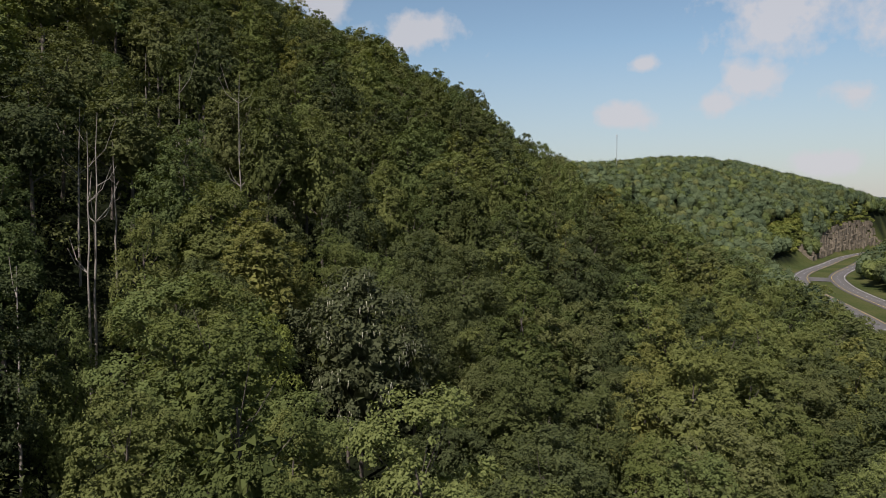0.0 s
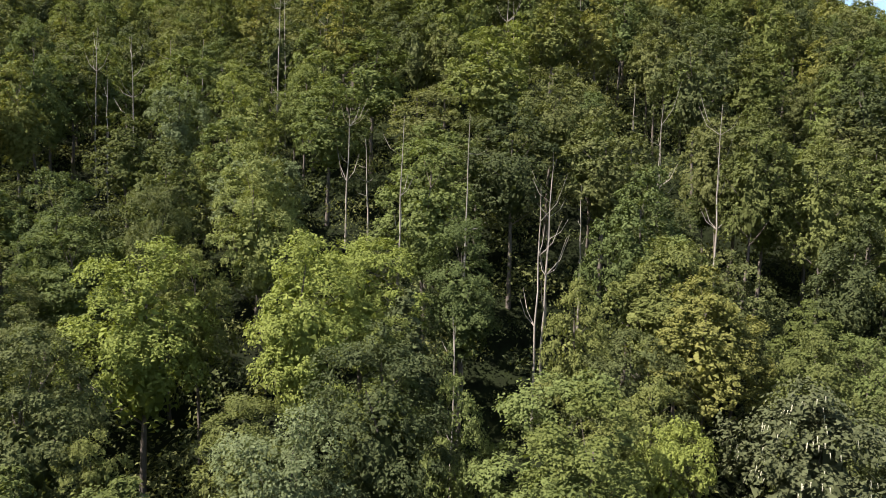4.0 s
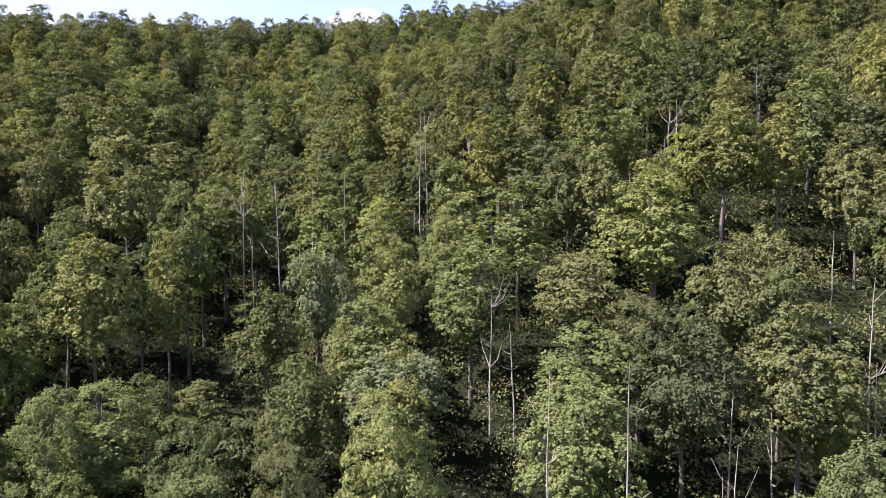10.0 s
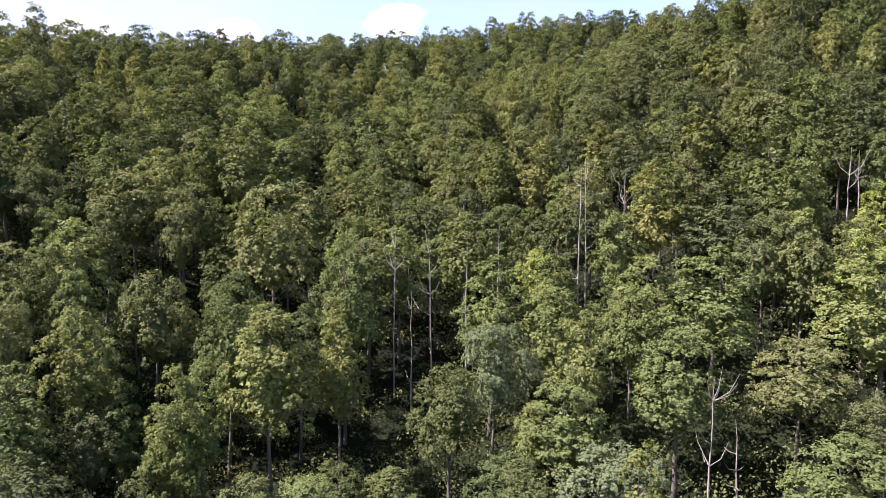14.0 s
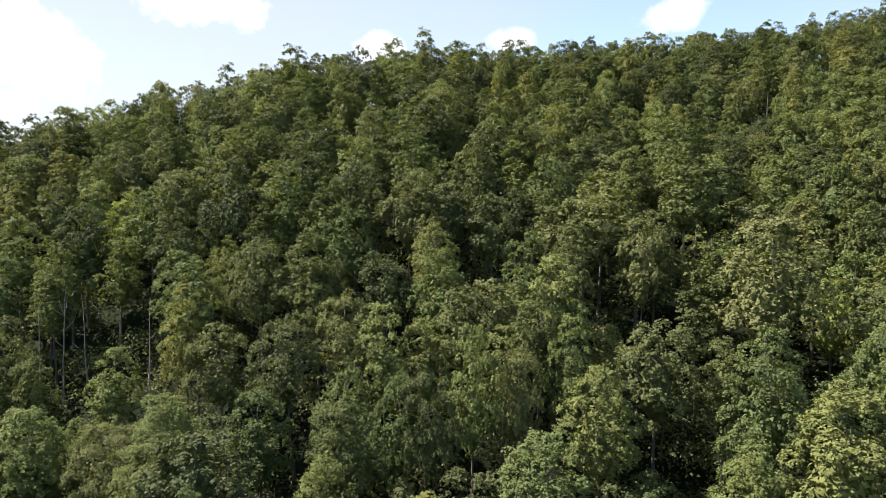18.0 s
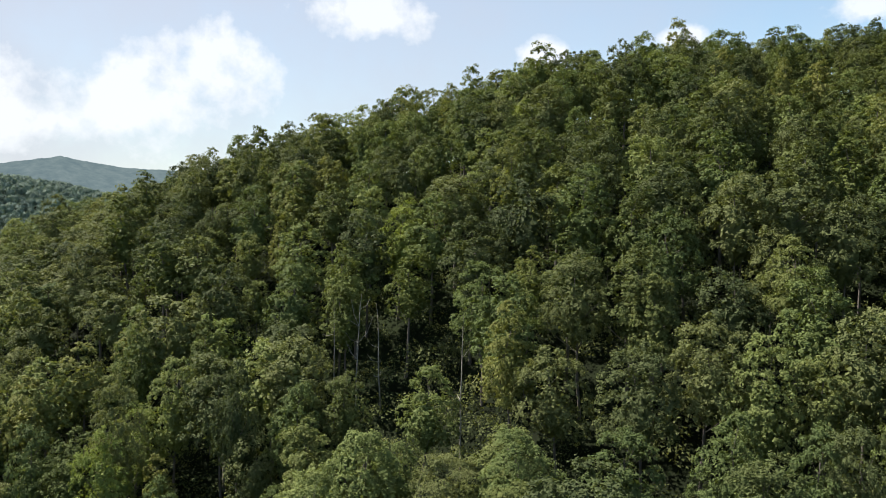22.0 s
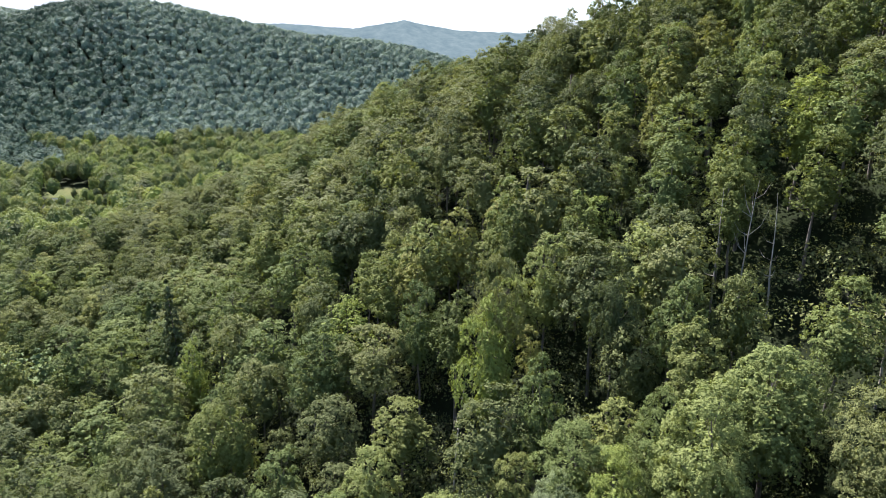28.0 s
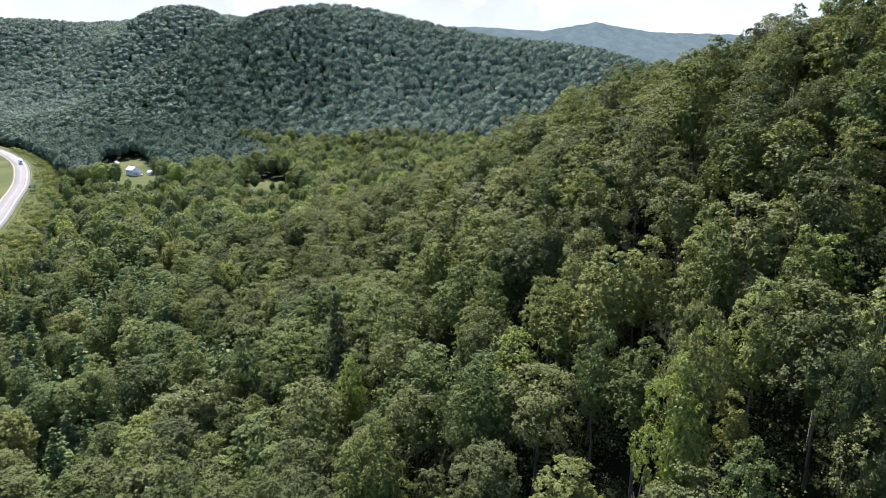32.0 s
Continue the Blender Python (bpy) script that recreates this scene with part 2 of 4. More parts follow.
STEEL = rough_material("galvanised_steel", ((0.3, (0.32, 0.33, 0.34)), (0.7, (0.48, 0.49, 0.50))), 1.0, gloss=0.4, metal=0.7)
GREEN = rough_material("green_sign_sheet", ((0.3, (0.010, 0.16, 0.075)), (0.7, (0.014, 0.20, 0.09))), 0.6, gloss=0.45)
DARK = rough_material("dark_car_paint", ((0.3, (0.012, 0.012, 0.014)), (0.7, (0.025, 0.024, 0.026))), 0.6, gloss=0.3)
RUBBER = rough_material("black_rubber", ((0.3, (0.012, 0.012, 0.012)), (0.7, (0.028, 0.028, 0.028))), 2.0)
BEIGE = rough_material("cream_truck_paint", ((0.3, (0.74, 0.72, 0.67)), (0.7, (0.84, 0.82, 0.77))), 0.4, gloss=0.4)
SPRAY = rough_material("pale_seed_sprays", ((0.3, (0.20, 0.21, 0.14)), (0.7, (0.36, 0.36, 0.27))), 1.5)
GLASS = rough_material("dark_window_glass", ((0.3, (0.02, 0.025, 0.03)), (0.7, (0.03, 0.035, 0.04))), 0.5, gloss=0.08)


def ground_material():
    m, tree, out = material("ground_cover")
    coord = tree.nodes.new("ShaderNodeTexCoord")
    big = node(tree, "ShaderNodeTexNoise", Scale=0.03, Detail=6.0)
    small = node(tree, "ShaderNodeTexNoise", Scale=0.8, Detail=6.0, Roughness=0.7)
    for n in (big, small):
        wire(tree, coord.outputs["Object"], n.inputs["Vector"])
    f = math_node(tree, "ADD", math_node(tree, "MULTIPLY", big.outputs["Fac"], 0.5), math_node(tree, "MULTIPLY", small.outputs["Fac"], 0.5))
    # litter taken near black, so the gaps' shade sits in its colour
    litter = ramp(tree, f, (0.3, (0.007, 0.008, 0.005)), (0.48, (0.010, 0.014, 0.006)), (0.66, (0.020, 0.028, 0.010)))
    grass = ramp(tree, f, (0.34, (0.028, 0.044, 0.013)), (0.48, (0.050, 0.064, 0.020)), (0.62, (0.088, 0.088, 0.034)))
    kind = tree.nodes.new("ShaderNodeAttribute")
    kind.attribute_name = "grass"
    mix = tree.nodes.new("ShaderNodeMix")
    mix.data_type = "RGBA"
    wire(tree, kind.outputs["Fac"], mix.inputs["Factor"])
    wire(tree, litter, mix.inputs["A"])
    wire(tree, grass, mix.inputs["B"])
    bsdf = node(tree, "ShaderNodeBsdfPrincipled", Roughness=0.95)
    bsdf.inputs["Specular IOR Level"].default_value = 0.05
    wire(tree, mix.outputs["Result"], bsdf.inputs["Base Color"])
    relief = node(tree, "ShaderNodeBump", Strength=0.6, Distance=0.3)
    wire(tree, small.outputs["Fac"], relief.inputs["Height"])
    wire(tree, relief.outputs[0], bsdf.inputs["Normal"])
    wire(tree, bsdf.outputs[0], out.inputs["Surface"])
    return m


GROUND = ground_material()

# ---- the lie of the land ----
# hills: centre, reach, height
NEAR_HILLS = [(149, 295, 103, 160), (284, 166, 88, 106), (-21, 276, 77, 71), (-195, 242, 114, 75), (179, 47, 49, 34), (77, 75, 37, 29), (15, 145, 38, 15), (-38, 109, 43, 24),
              (127, 153, 51, 60), (-73, 195, 56, 32), (150, -22, 72, 20), (-17, 3, 84, 35), (-158, 144, 61, 36), (-301, 209, 56, 35), (-395, 132, 52, 15), (131, 223, 45, -40), (266, 59, 38, 16)]
FAR_HILLS = [
    (-1297, 396, 183, 149), (-1112, 649, 167, 93), (-1005, 862, 153, 73), (-1371, 256, 155, 57),  # across the side valley
    (-1891, 255, 155, 166), (-2278, -177, 245, 183), (-2359, 446, 286, 239),  # behind it, past the bend of the highway
    (1115, 111, 182, 77), (886, 306, 150, 91), (1303, -9, 175, 68), (1829, -80, 298, 114),  # beyond the junction
    (500, -560, 220, 90), (-200, -560, 240, 90), (-900, -620, 200, 95), (1100, -640, 220, 90),  # south side of the valley
]
VALLEY = 14.0
# middle line of the divided highway
HIGHWAY = [(-1500, -300, 30), (-1200, -160, 31), (-1036, -99, 32), (-890, -62, 32), (-750, -49, 32), (-640, -50, 32), (-530, -55, 32), (-400, -78, 32), (-200, -108, 31), (0, -122, 30),
           (200, -122, 28), (366, -113, 25), (453, -108, 24), (578, -95, 24), (650, -93, 24), (728, -99, 24), (849, -127, 24), (1088, -191, 24), (1400, -330, 24)]


def spline(points, step):
    """Even points along a smooth line through the given ones."""
    p = [Vector(points[0])] + [Vector(q) for q in points] + [Vector(points[-1])]
    line = []
    for a, b, c, d in zip(p, p[1:], p[2:], p[3:]):
        n = max(2, int((c - b).length / step))
        for i in range(n):
            t = i / n
            line.append(0.5 * ((2 * b) + (c - a) * t + (2 * a - 5 * b + 4 * c - d) * t * t + (3 * b - a - 3 * c + d) * t ** 3))
    line.append(p[-1])
    return np.array([tuple(v) for v in line])


MIDLINE = spline(HIGHWAY, 12.0)
HOUSE = (-861.0, 57.0)
FIELD = (-742.0, 172.0)


def road_gap(x, y):
    """Distance from the highway's middle line, and the road's height there."""
    x, y = np.asarray(x, float), np.asarray(y, float)
    best, height = np.full(x.shape, 1e9), np.zeros(x.shape)
    for px, py, pz in MIDLINE:
        d = np.hypot(x - px, y - py)
        near = d < best
        best, height = np.where(near, d, best), np.where(near, pz, height)
    return best, height


def wave(x, y, size, seed):
    """Smooth, irregular swell between about -1 and 1."""
    a = np.sin(x / size + seed * 1.7 + 1.3 * np.sin(y / size * 0.8 + seed)) + np.sin(y / size * 1.1 + seed * 2.3 + 1.1 * np.sin(x / size * 0.7 - seed))
    return a * 0.5


def hills(x, y):
    """Height of the ground without the highway."""
    x, y = np.asarray(x, float), np.asarray(y, float)
    z = np.full(x.shape, VALLEY)
    for cx, cy, reach, high in NEAR_HILLS:
        z = z + high * np.exp(-((x - cx) ** 2 + (y - cy) ** 2) / (2 * reach * reach))
    out = np.hypot(np.maximum(np.abs(x + 60) - 390, 0), np.maximum(np.abs(y - 90) - 250, 0))
    k = np.clip(out / 260.0, 0, 1)
    k = k * k * (3 - 2 * k)
    for cx, cy, reach, high in FAR_HILLS:
        z = z + k * high * np.exp(-((x - cx) ** 2 + (y - cy) ** 2) / (2 * reach * reach))
    z = z + 1.2 * wave(x, y, 23.0, 2) + 5.0 * wave(x, y, 70.0, 5) * np.clip((np.hypot(x, y) - 600) / 400, 0, 1) * np.clip((z - 20) / 60, 0, 1)
    return z


def land(x, y):
    """Height of the ground."""
    z = hills(x, y)
    d, high = road_gap(x, y)
    k = np.clip((d - 25.0) / 38.0, 0, 1)
    k = k * k * (3 - 2 * k)
    return high * (1 - k) + z * k - 0.35


def grassiness(x, y):
    """1 on the verges, lawns and fields, 0 under the trees."""
    x, y = np.asarray(x, float), np.asarray(y, float)
    d, _ = road_gap(x, y)
    west = np.clip((-300 - x) / 60, 0, 1)
    g = np.clip((44 - 1 * west + 3 * wave(x, y, 13.0, 3) - d) / 7, 0, 1)
    lawn = np.clip((1.0 - np.hypot((x - HOUSE[0] + 5) / 105, (y - HOUSE[1] + 6) / 32) + 0.22 * wave(x, y, 17.0, 4)) * 6, 0, 1)
    field = np.clip((1.0 - np.hypot((x - FIELD[0]) / 44, (y - FIELD[1]) / 22) + 0.28 * wave(x, y, 14.0, 7)) * 6, 0, 1)
    cut = np.clip((80 + 13 * wave(x, y, 31.0, 6) - d) / 8, 0, 1) * np.clip((x - 850) / 25, 0, 1) * np.clip((1280 - x) / 30, 0, 1) * np.clip((y + 127 + 0.34 * (x - 849)) / 8, 0, 1)
    return np.maximum.reduce([g, lawn, field, cut])


def mesh_of(name, verts, faces, mat, smooth=False, tint=None):
    me = bpy.data.meshes.new(name)
    verts, faces = np.asarray(verts, np.float32), np.asarray(faces, np.int32)
    per = faces.shape[1]
    me.vertices.add(len(verts))
    me.vertices.foreach_set("co", verts.ravel())
    me.loops.add(faces.size)
    me.loops.foreach_set("vertex_index", faces.ravel())
    me.polygons.add(len(faces))
    me.polygons.foreach_set("loop_start", np.arange(0, faces.size, per, dtype=np.int32))
    me.materials.append(mat)
    if smooth:
        me.polygons.foreach_set("use_smooth", np.ones(len(faces), bool))
    if tint is not None:
        me.attributes.new("tint", "FLOAT", "FACE").data.foreach_set("value", np.asarray(tint, np.float32))
    me.update(calc_edges=True)
    return me


def part(name, me, parent, label=""):
    ob = new(name, me)
    ob.parent = parent
    return tagged(ob, label) if label else ob


def thing(name, label, category, group="", kind=""):
    return tagged(new(name), label, category, group, kind)


# ---- ground ----
def make_ground():
    def axis(lo, a, b, hi, fine):
        out, step, v = [], fine, a
        mid = list(np.arange(a, b + 0.1, fine))
        while v > lo:
            step *= 1.16
            v -= step
            out.append(v)
        right, step, v = [], fine, b
        while v < hi:
            step *= 1.16
            v += step
            right.append(v)
        return np.array(out[::-1] + mid + right)

    xs, ys = axis(-4600, -1080, 1120, 4600, 7.0), axis(-4600, -200, 340, 4600, 6.0)
    gx, gy = np.meshgrid(xs, ys)
    gz = land(gx, gy)
    n, m = gx.shape
    idx = np.arange(n * m).reshape(n, m)
    faces = np.stack([idx[:-1, :-1], idx[:-1, 1:], idx[1:, 1:], idx[1:, :-1]], -1).reshape(-1, 4)
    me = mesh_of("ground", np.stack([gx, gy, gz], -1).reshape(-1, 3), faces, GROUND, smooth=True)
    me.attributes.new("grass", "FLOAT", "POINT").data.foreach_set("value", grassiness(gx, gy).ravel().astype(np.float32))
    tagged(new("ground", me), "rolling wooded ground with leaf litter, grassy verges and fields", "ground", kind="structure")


make_ground()


# ---- trees ----
def leaves(rng, at, out, size, droop=0.0, lift=0.3, wild=0.42):
    """Small three-cornered leaf sprays at the places given, facing mostly outwards and up."""
    n = len(at)
    face = out * 0.8 + np.array([0, 0, lift]) + rng.normal(0, wild, (n, 3))
    face /= np.linalg.norm(face, axis=1)[:, None] + 1e-9
    along = np.cross(face, rng.normal(0, 1, (n, 3)))
    along[:, 2] -= droop
    along /= np.linalg.norm(along, axis=1)[:, None] + 1e-9
    across = np.cross(face, along)
    s = (size * rng.uniform(0.6, 1.4, n))[:, None]
    v = np.stack([at + along * s * 0.72, at - along * s * 0.42 + across * s * 0.5, at - along * s * 0.42 - across * s * 0.5], 1)
    return v.reshape(-1, 3)


def sphere_points(rng, n):
    v = rng.normal(0, 1, (n, 3))
    return v / np.linalg.norm(v, axis=1)[:, None]


def heart(seed, mid, wide, half, rows=5, turns=9):
    """The dense, uneven inside of a crown, as loose triangles."""
    rng = np.random.default_rng(seed + 77)
    p = np.zeros((rows + 1, turns, 3))
    for i in range(rows + 1):
        e = -0.5 * math.pi + math.pi * i / rows
        for k in range(turns):
            a = 2 * math.pi * (k + 0.5 * (i % 2)) / turns
            s = rng.uniform(0.72, 1.12)
            p[i, k] = (math.cos(a) * math.cos(e) * wide * s, math.sin(a) * math.cos(e) * wide * s, mid + math.sin(e) * half * s)
    q = np.roll(p, -1, axis=1)
    return np.concatenate([np.stack([p[:-1], q[:-1], q[1:]], 2).reshape(-1, 3), np.stack([p[:-1], q[1:], p[1:]], 2).reshape(-1, 3)])


def crown_broad(seed, height, radius, base, lobes, per, leaf, lobe_size, shape=1.0, core=10, core_size=0.8, tuft=10, wild=0.5, clump=0.30, inside=0.5):
    """A broad crown: a few big boughs build up a domed, uneven egg; each carries rounded leafy lobes thick with small sprays, over a shaded leafy inside."""
    rng = np.random.default_rng(seed)
    mid, half = base + (height - base) * 0.42, (height - base) * 0.58
    k = np.arange(lobes) + 0.5
    up = 1 - 1.48 * k / lobes
    turn = k * 2.39996 + seed
    flat = np.sqrt(np.maximum(1 - up * up, 0.02))
    u = np.stack([np.cos(turn) * flat, np.sin(turn) * flat, up], 1) + rng.normal(0, 0.12, (lobes, 3))
    u /= np.linalg.norm(u, axis=1)[:, None]
    # boughs push the outline out in a few directions and leave hollows between them
    boughs = sphere_points(rng, 9)
    boughs[:, 2] = np.abs(boughs[:, 2]) * 1.1 - 0.25
    boughs /= np.linalg.norm(boughs, axis=1)[:, None]
    close = np.clip(((u @ boughs.T).max(1) - 0.55) / 0.4, 0, 1)
    far = (0.58 + 0.45 * close) * rng.uniform(0.92, 1.07, lobes)
    taper = np.where(u[:, 2] > 0, 1 - (1 - shape) * u[:, 2], 1.0)
    wide = (radius - lobe_size * 0.5) * far * taper
    c = np.stack([u[:, 0] * wide, u[:, 1] * wide, mid + u[:, 2] * (half - lobe_size * 0.5) * far], 1)
    r = lobe_size * rng.uniform(0.65, 1.35, lobes)
    v = []
    for centre, rad in zip(c, r):
        away = (centre - (0, 0, mid - half * 0.35)) / (radius, radius, half)
        away = away / (np.linalg.norm(away) + 1e-6)
        knots = max(5, int(per / tuft))
        d = sphere_points(rng, knots) + away * 0.6 + np.array([0, 0, 0.35])
        d /= np.linalg.norm(d, axis=1)[:, None]
        knot = centre + d * (rad * rng.uniform(0.78, 1.12, knots))[:, None] * np.array([1.05, 1.05, 0.98])
        pick = rng.integers(0, knots, per)
        spread = sphere_points(rng, per) * (rad * clump * rng.uniform(0.2, 1.0, per) ** 0.6)[:, None]
        at = knot[pick] + spread
        v.append(leaves(rng, at, d[pick] * 0.75 + away * 0.35 + spread / (rad * clump) * 0.25, leaf, wild=wild))
    if core:
        d = sphere_points(rng, core)
        v.append(leaves(rng, np.array([0, 0, mid]) + d * np.array([radius, radius, half]) * rng.uniform(0.3, 0.62, core)[:, None], d, core_size))
    v.append(heart(seed, mid - half * 0.1, radius * inside * (0.5 + 0.5 * shape), half * inside * 1.1, 7, 11))
    v = np.concatenate(v)
    return v, np.arange(len(v)).reshape(-1, 3), c, r


def crown_needle(seed, height, radius, base, whorls, per, leaf):
    """A conifer: whorls of flat, slightly drooping boughs, each carrying sprays of needles."""
    rng = np.random.default_rng(seed)
    v, c = [], []
    for w in range(whorls):
        f = w / (whorls - 1)
        z = base + (height - base) * f ** 0.95
        reach = radius * (1 - f) ** 0.8 * rng.uniform(0.8, 1.15) + 0.35
        for b in range(5 if f < 0.8 else 3):
            a = b * 2 * math.pi / 5 + w * 1.9 + rng.normal(0, 0.25)
            k = reach * rng.uniform(0.7, 1.1)
            n = max(3, int(per * (0.35 + k / radius)))
            t = rng.uniform(0.12, 1, n)
            side = rng.normal(0, 0.22, n) * k * t
            at = np.stack([np.cos(a) * t * k - np.sin(a) * side, np.sin(a) * t * k + np.cos(a) * side, z + 0.22 * k * t - 0.42 * k * t ** 2 + rng.normal(0, 0.12, n)], 1)
            d = np.stack([np.cos(a) + 0 * t, np.sin(a) + 0 * t, 0 * t], 1) * 0.5
            v.append(leaves(rng, at, d, leaf, droop=0.15, lift=0.8))
        c.append((0, 0, z))
    v = np.concatenate(v)
    return v, np.arange(len(v)).reshape(-1, 3), np.array(c), None


def tube(line, radii, sides=6):
    """A bent, tapering round stem."""
    v, f = [], []
    line = [Vector(p) for p in line]
    for i, (p, r) in enumerate(zip(line, radii)):
        d = (line[min(i + 1, len(line) - 1)] - line[max(i - 1, 0)]).normalized()
        a = d.orthogonal().normalized()
        b = d.cross(a)
        for k in range(sides):
            t = 2 * math.pi * k / sides
            v.append(tuple(p + (a * math.cos(t) + b * math.sin(t)) * r))
    for i in range(len(line) - 1):
        for k in range(sides):
            q = (k + 1) % sides
            f.append((i * sides + k, i * sides + q, (i + 1) * sides + q, (i + 1) * sides + k))
    return v, f


def stem(seed, height, girth, centres, limbs=7, lean=0.25):
    """A trunk that wanders a little on its way up, with limbs to some of the crown's lobes."""
    rng = np.random.default_rng(seed + 500)
    steps = 7 if limbs else 3
    line = [(0, 0, -1.0)] + [(rng.normal(0, lean) * i / steps, rng.normal(0, lean) * i / steps, height * 0.86 * i / steps) for i in range(1, steps + 1)]
    v, f = tube(line, [girth * 1.25] + [girth * (1 - 0.8 * i / steps) for i in range(1, steps + 1)], 7 if limbs else 5)
    for k in rng.permutation(len(centres))[:limbs]:
        c = centres[k]
        z = min(max(c[2] - 0.55 * math.hypot(c[0], c[1]) - 1.0, height * 0.22), height * 0.8)
        i = z / (height * 0.86)
        start = (line[min(steps, int(i * steps) + 1)][0], line[min(steps, int(i * steps) + 1)][1], z)
        mid = (start[0] * 0.5 + c[0] * 0.5, start[1] * 0.5 + c[1] * 0.5, z * 0.45 + c[2] * 0.55 - 0.3)
        w = girth * (1 - 0.75 * i) * 0.45
        tv, tf = tube([start, mid, tuple(c)], [w, w * 0.7, w * 0.3], 5)
        f += [tuple(q + len(v) for q in face) for face in tf]
        v += tv
    return v, f


# kind: height, crown radius, crown base, lobes, sprays a lobe, spray size, lobe size, taper
FORMS = {
    "oak": (23.0, 5.1, 9.0, 54, 230, 0.205, 1.16, 0.88),
    "tulip": (25.5, 4.0, 10.0, 50, 215, 0.195, 0.92, 0.62),
    "maple": (23.0, 4.6, 7.5, 54, 225, 0.20, 1.06, 0.78),
    "hickory": (23.5, 4.2, 9.5, 50, 220, 0.195, 0.98, 0.74),
    "bright": (21.5, 4.8, 6.0, 54, 225, 0.20, 1.10, 0.84),
    "silver": (20.5, 5.2, 6.5, 54, 230, 0.20, 1.16, 0.90),
}
LABELS = {
    "oak": ("oak_tree", "spreading oak with a dense dark green crown on the wooded hillside"),
    "tulip": ("tulip_tree", "tall slender broadleaf tree with an upright mid-green crown on the slope"),
    "maple": ("maple_tree", "round-crowned maple with fresh green leaves among the hillside trees"),
    "hickory": ("hickory_tree", "narrow olive-green broadleaf tree with yellowish leaves on the slope"),
    "bright": ("sunlit_tree", "broad yellow-green tree that stands out among darker trees"),
    "silver": ("silver_maple", "low wide tree with pale grey-green leaves on the lower slope"),
    "pine": ("white_pine", "tall white pine with blue-green tiered boughs near the road"),
    "hemlock": ("hemlock_tree", "dark green hemlock with drooping feathery boughs"),
}
VARIANTS = 4


def make_form(kind, seed, fine):
    """The crown and trunk meshes of one tree. fine: 2 near, 1 middle, 0 farther up the hill."""
    if kind in ("pine", "hemlock"):
        tall, wide = (21, 4.7) if kind == "pine" else (18, 3.8)
        v, f, c, _ = crown_needle(seed, tall, wide, 3.0, (12, 16, 20, 22)[fine], (26, 60, 130, 190)[fine], (0.72, 0.42, 0.30, 0.24)[fine])
        return (v, f), stem(seed, tall, 0.28, c, 0, 0.1)
    high, rad, low, lobes, per, leaf, lump, shape = FORMS[kind]
    core, inner, tuft, clump = 900, 0.40, 11, 0.27
    if fine == 3:
        per, leaf, tuft = int(per * 1.9), leaf * 0.72, 14
    if fine == 1:
        per, leaf, core, inner, clump = int(per * 0.6), leaf * 1.28, 480, 0.5, 0.30
    if fine == 0:
        lobes, per, leaf, lump, core, inner, tuft, clump = int(lobes * 0.9), int(per * 0.58), leaf * 1.36, lump * 1.05, 240, 0.62, 8, 0.31
    v, f, c, _ = crown_broad(seed, high, rad, low, lobes, per, leaf, lump, shape, core, inner, tuft, 0.42, clump, 0.36 if fine else 0.44)
    return (v, f), stem(seed, high, 0.27, c, 7 if fine else 0)


def tree_of(kind, seed, fine):
    name, label = LABELS[kind]
    (cv, cf), (tv, tf) = make_form(kind, seed, fine)
    root = thing(name, label, "tree", "trees of the wooded hillside")
    part("trunk", mesh_of(name + "_trunk", tv, tf, BARK, smooth=True), root)
    part("crown", mesh_of(name + "_crown", cv, cf, LEAF[kind]), root)
    return root


def scatter(seed, x0, x1, y0, y1, gap):
    """Jittered places, about gap metres apart."""
    rng = np.random.default_rng(seed)
    gx, gy = np.meshgrid(np.arange(x0, x1, gap), np.arange(y0, y1, gap * 0.87))
    gx = gx + (np.arange(gx.shape[0]) % 2)[:, None] * gap * 0.5
    gx, gy = gx + rng.uniform(-0.36, 0.36, gx.shape) * gap, gy + rng.uniform(-0.36, 0.36, gx.shape) * gap
    return gx.ravel(), gy.ravel(), rng


EYES = [(17, -32, 81), (30, -32, 86), (33, -28, 96), (33, -19, 114), (19, -13, 118), (0, 0, 120), (-22, 7, 123), (-41, 9, 123), (-54, 11, 124), (-64, 18, 124)]


def in_sight(x, y, z, margin=5.0):
    """Whether a tree's top, or what stands a little above it, can be seen over the wood from anywhere along the way."""
    seen = np.zeros(x.shape, bool)
    for ex, ey, ez in EYES:
        clear = np.ones(x.shape, bool)
        for t in np.linspace(0.25, 0.96, 16):
            over = hills(ex + (x - ex) * t, ey + (y - ey) * t) + 15.0
            clear &= ez + (z + 21 + margin - ez) * t > over
        seen |= clear
    return seen


def main_kind(x, y, r):
    """Which tree grows where on the main slope."""
    if -460 < x < -225 and -25 < y < 46 and r < 0.55:
        return "pine"
    if math.hypot((x - 86) / 36, (y - 44) / 28) < 1 and r < 0.6:
        return "oak"
    olive = 0.20 + 0.15 * float(wave(np.array(x), np.array(y), 30.0, 4))
    dark = 0.30 + 0.16 * float(wave(np.array(x), np.array(y), 24.0, 9))
    if r < olive:
        return "hickory"
    if r < olive + dark:
        return "oak"
    if r < olive + dark + 0.20:
        return "tulip"
    if r > 0.985:
        return "hemlock"
    if r > 0.972:
        return "bright"
    return "maple"


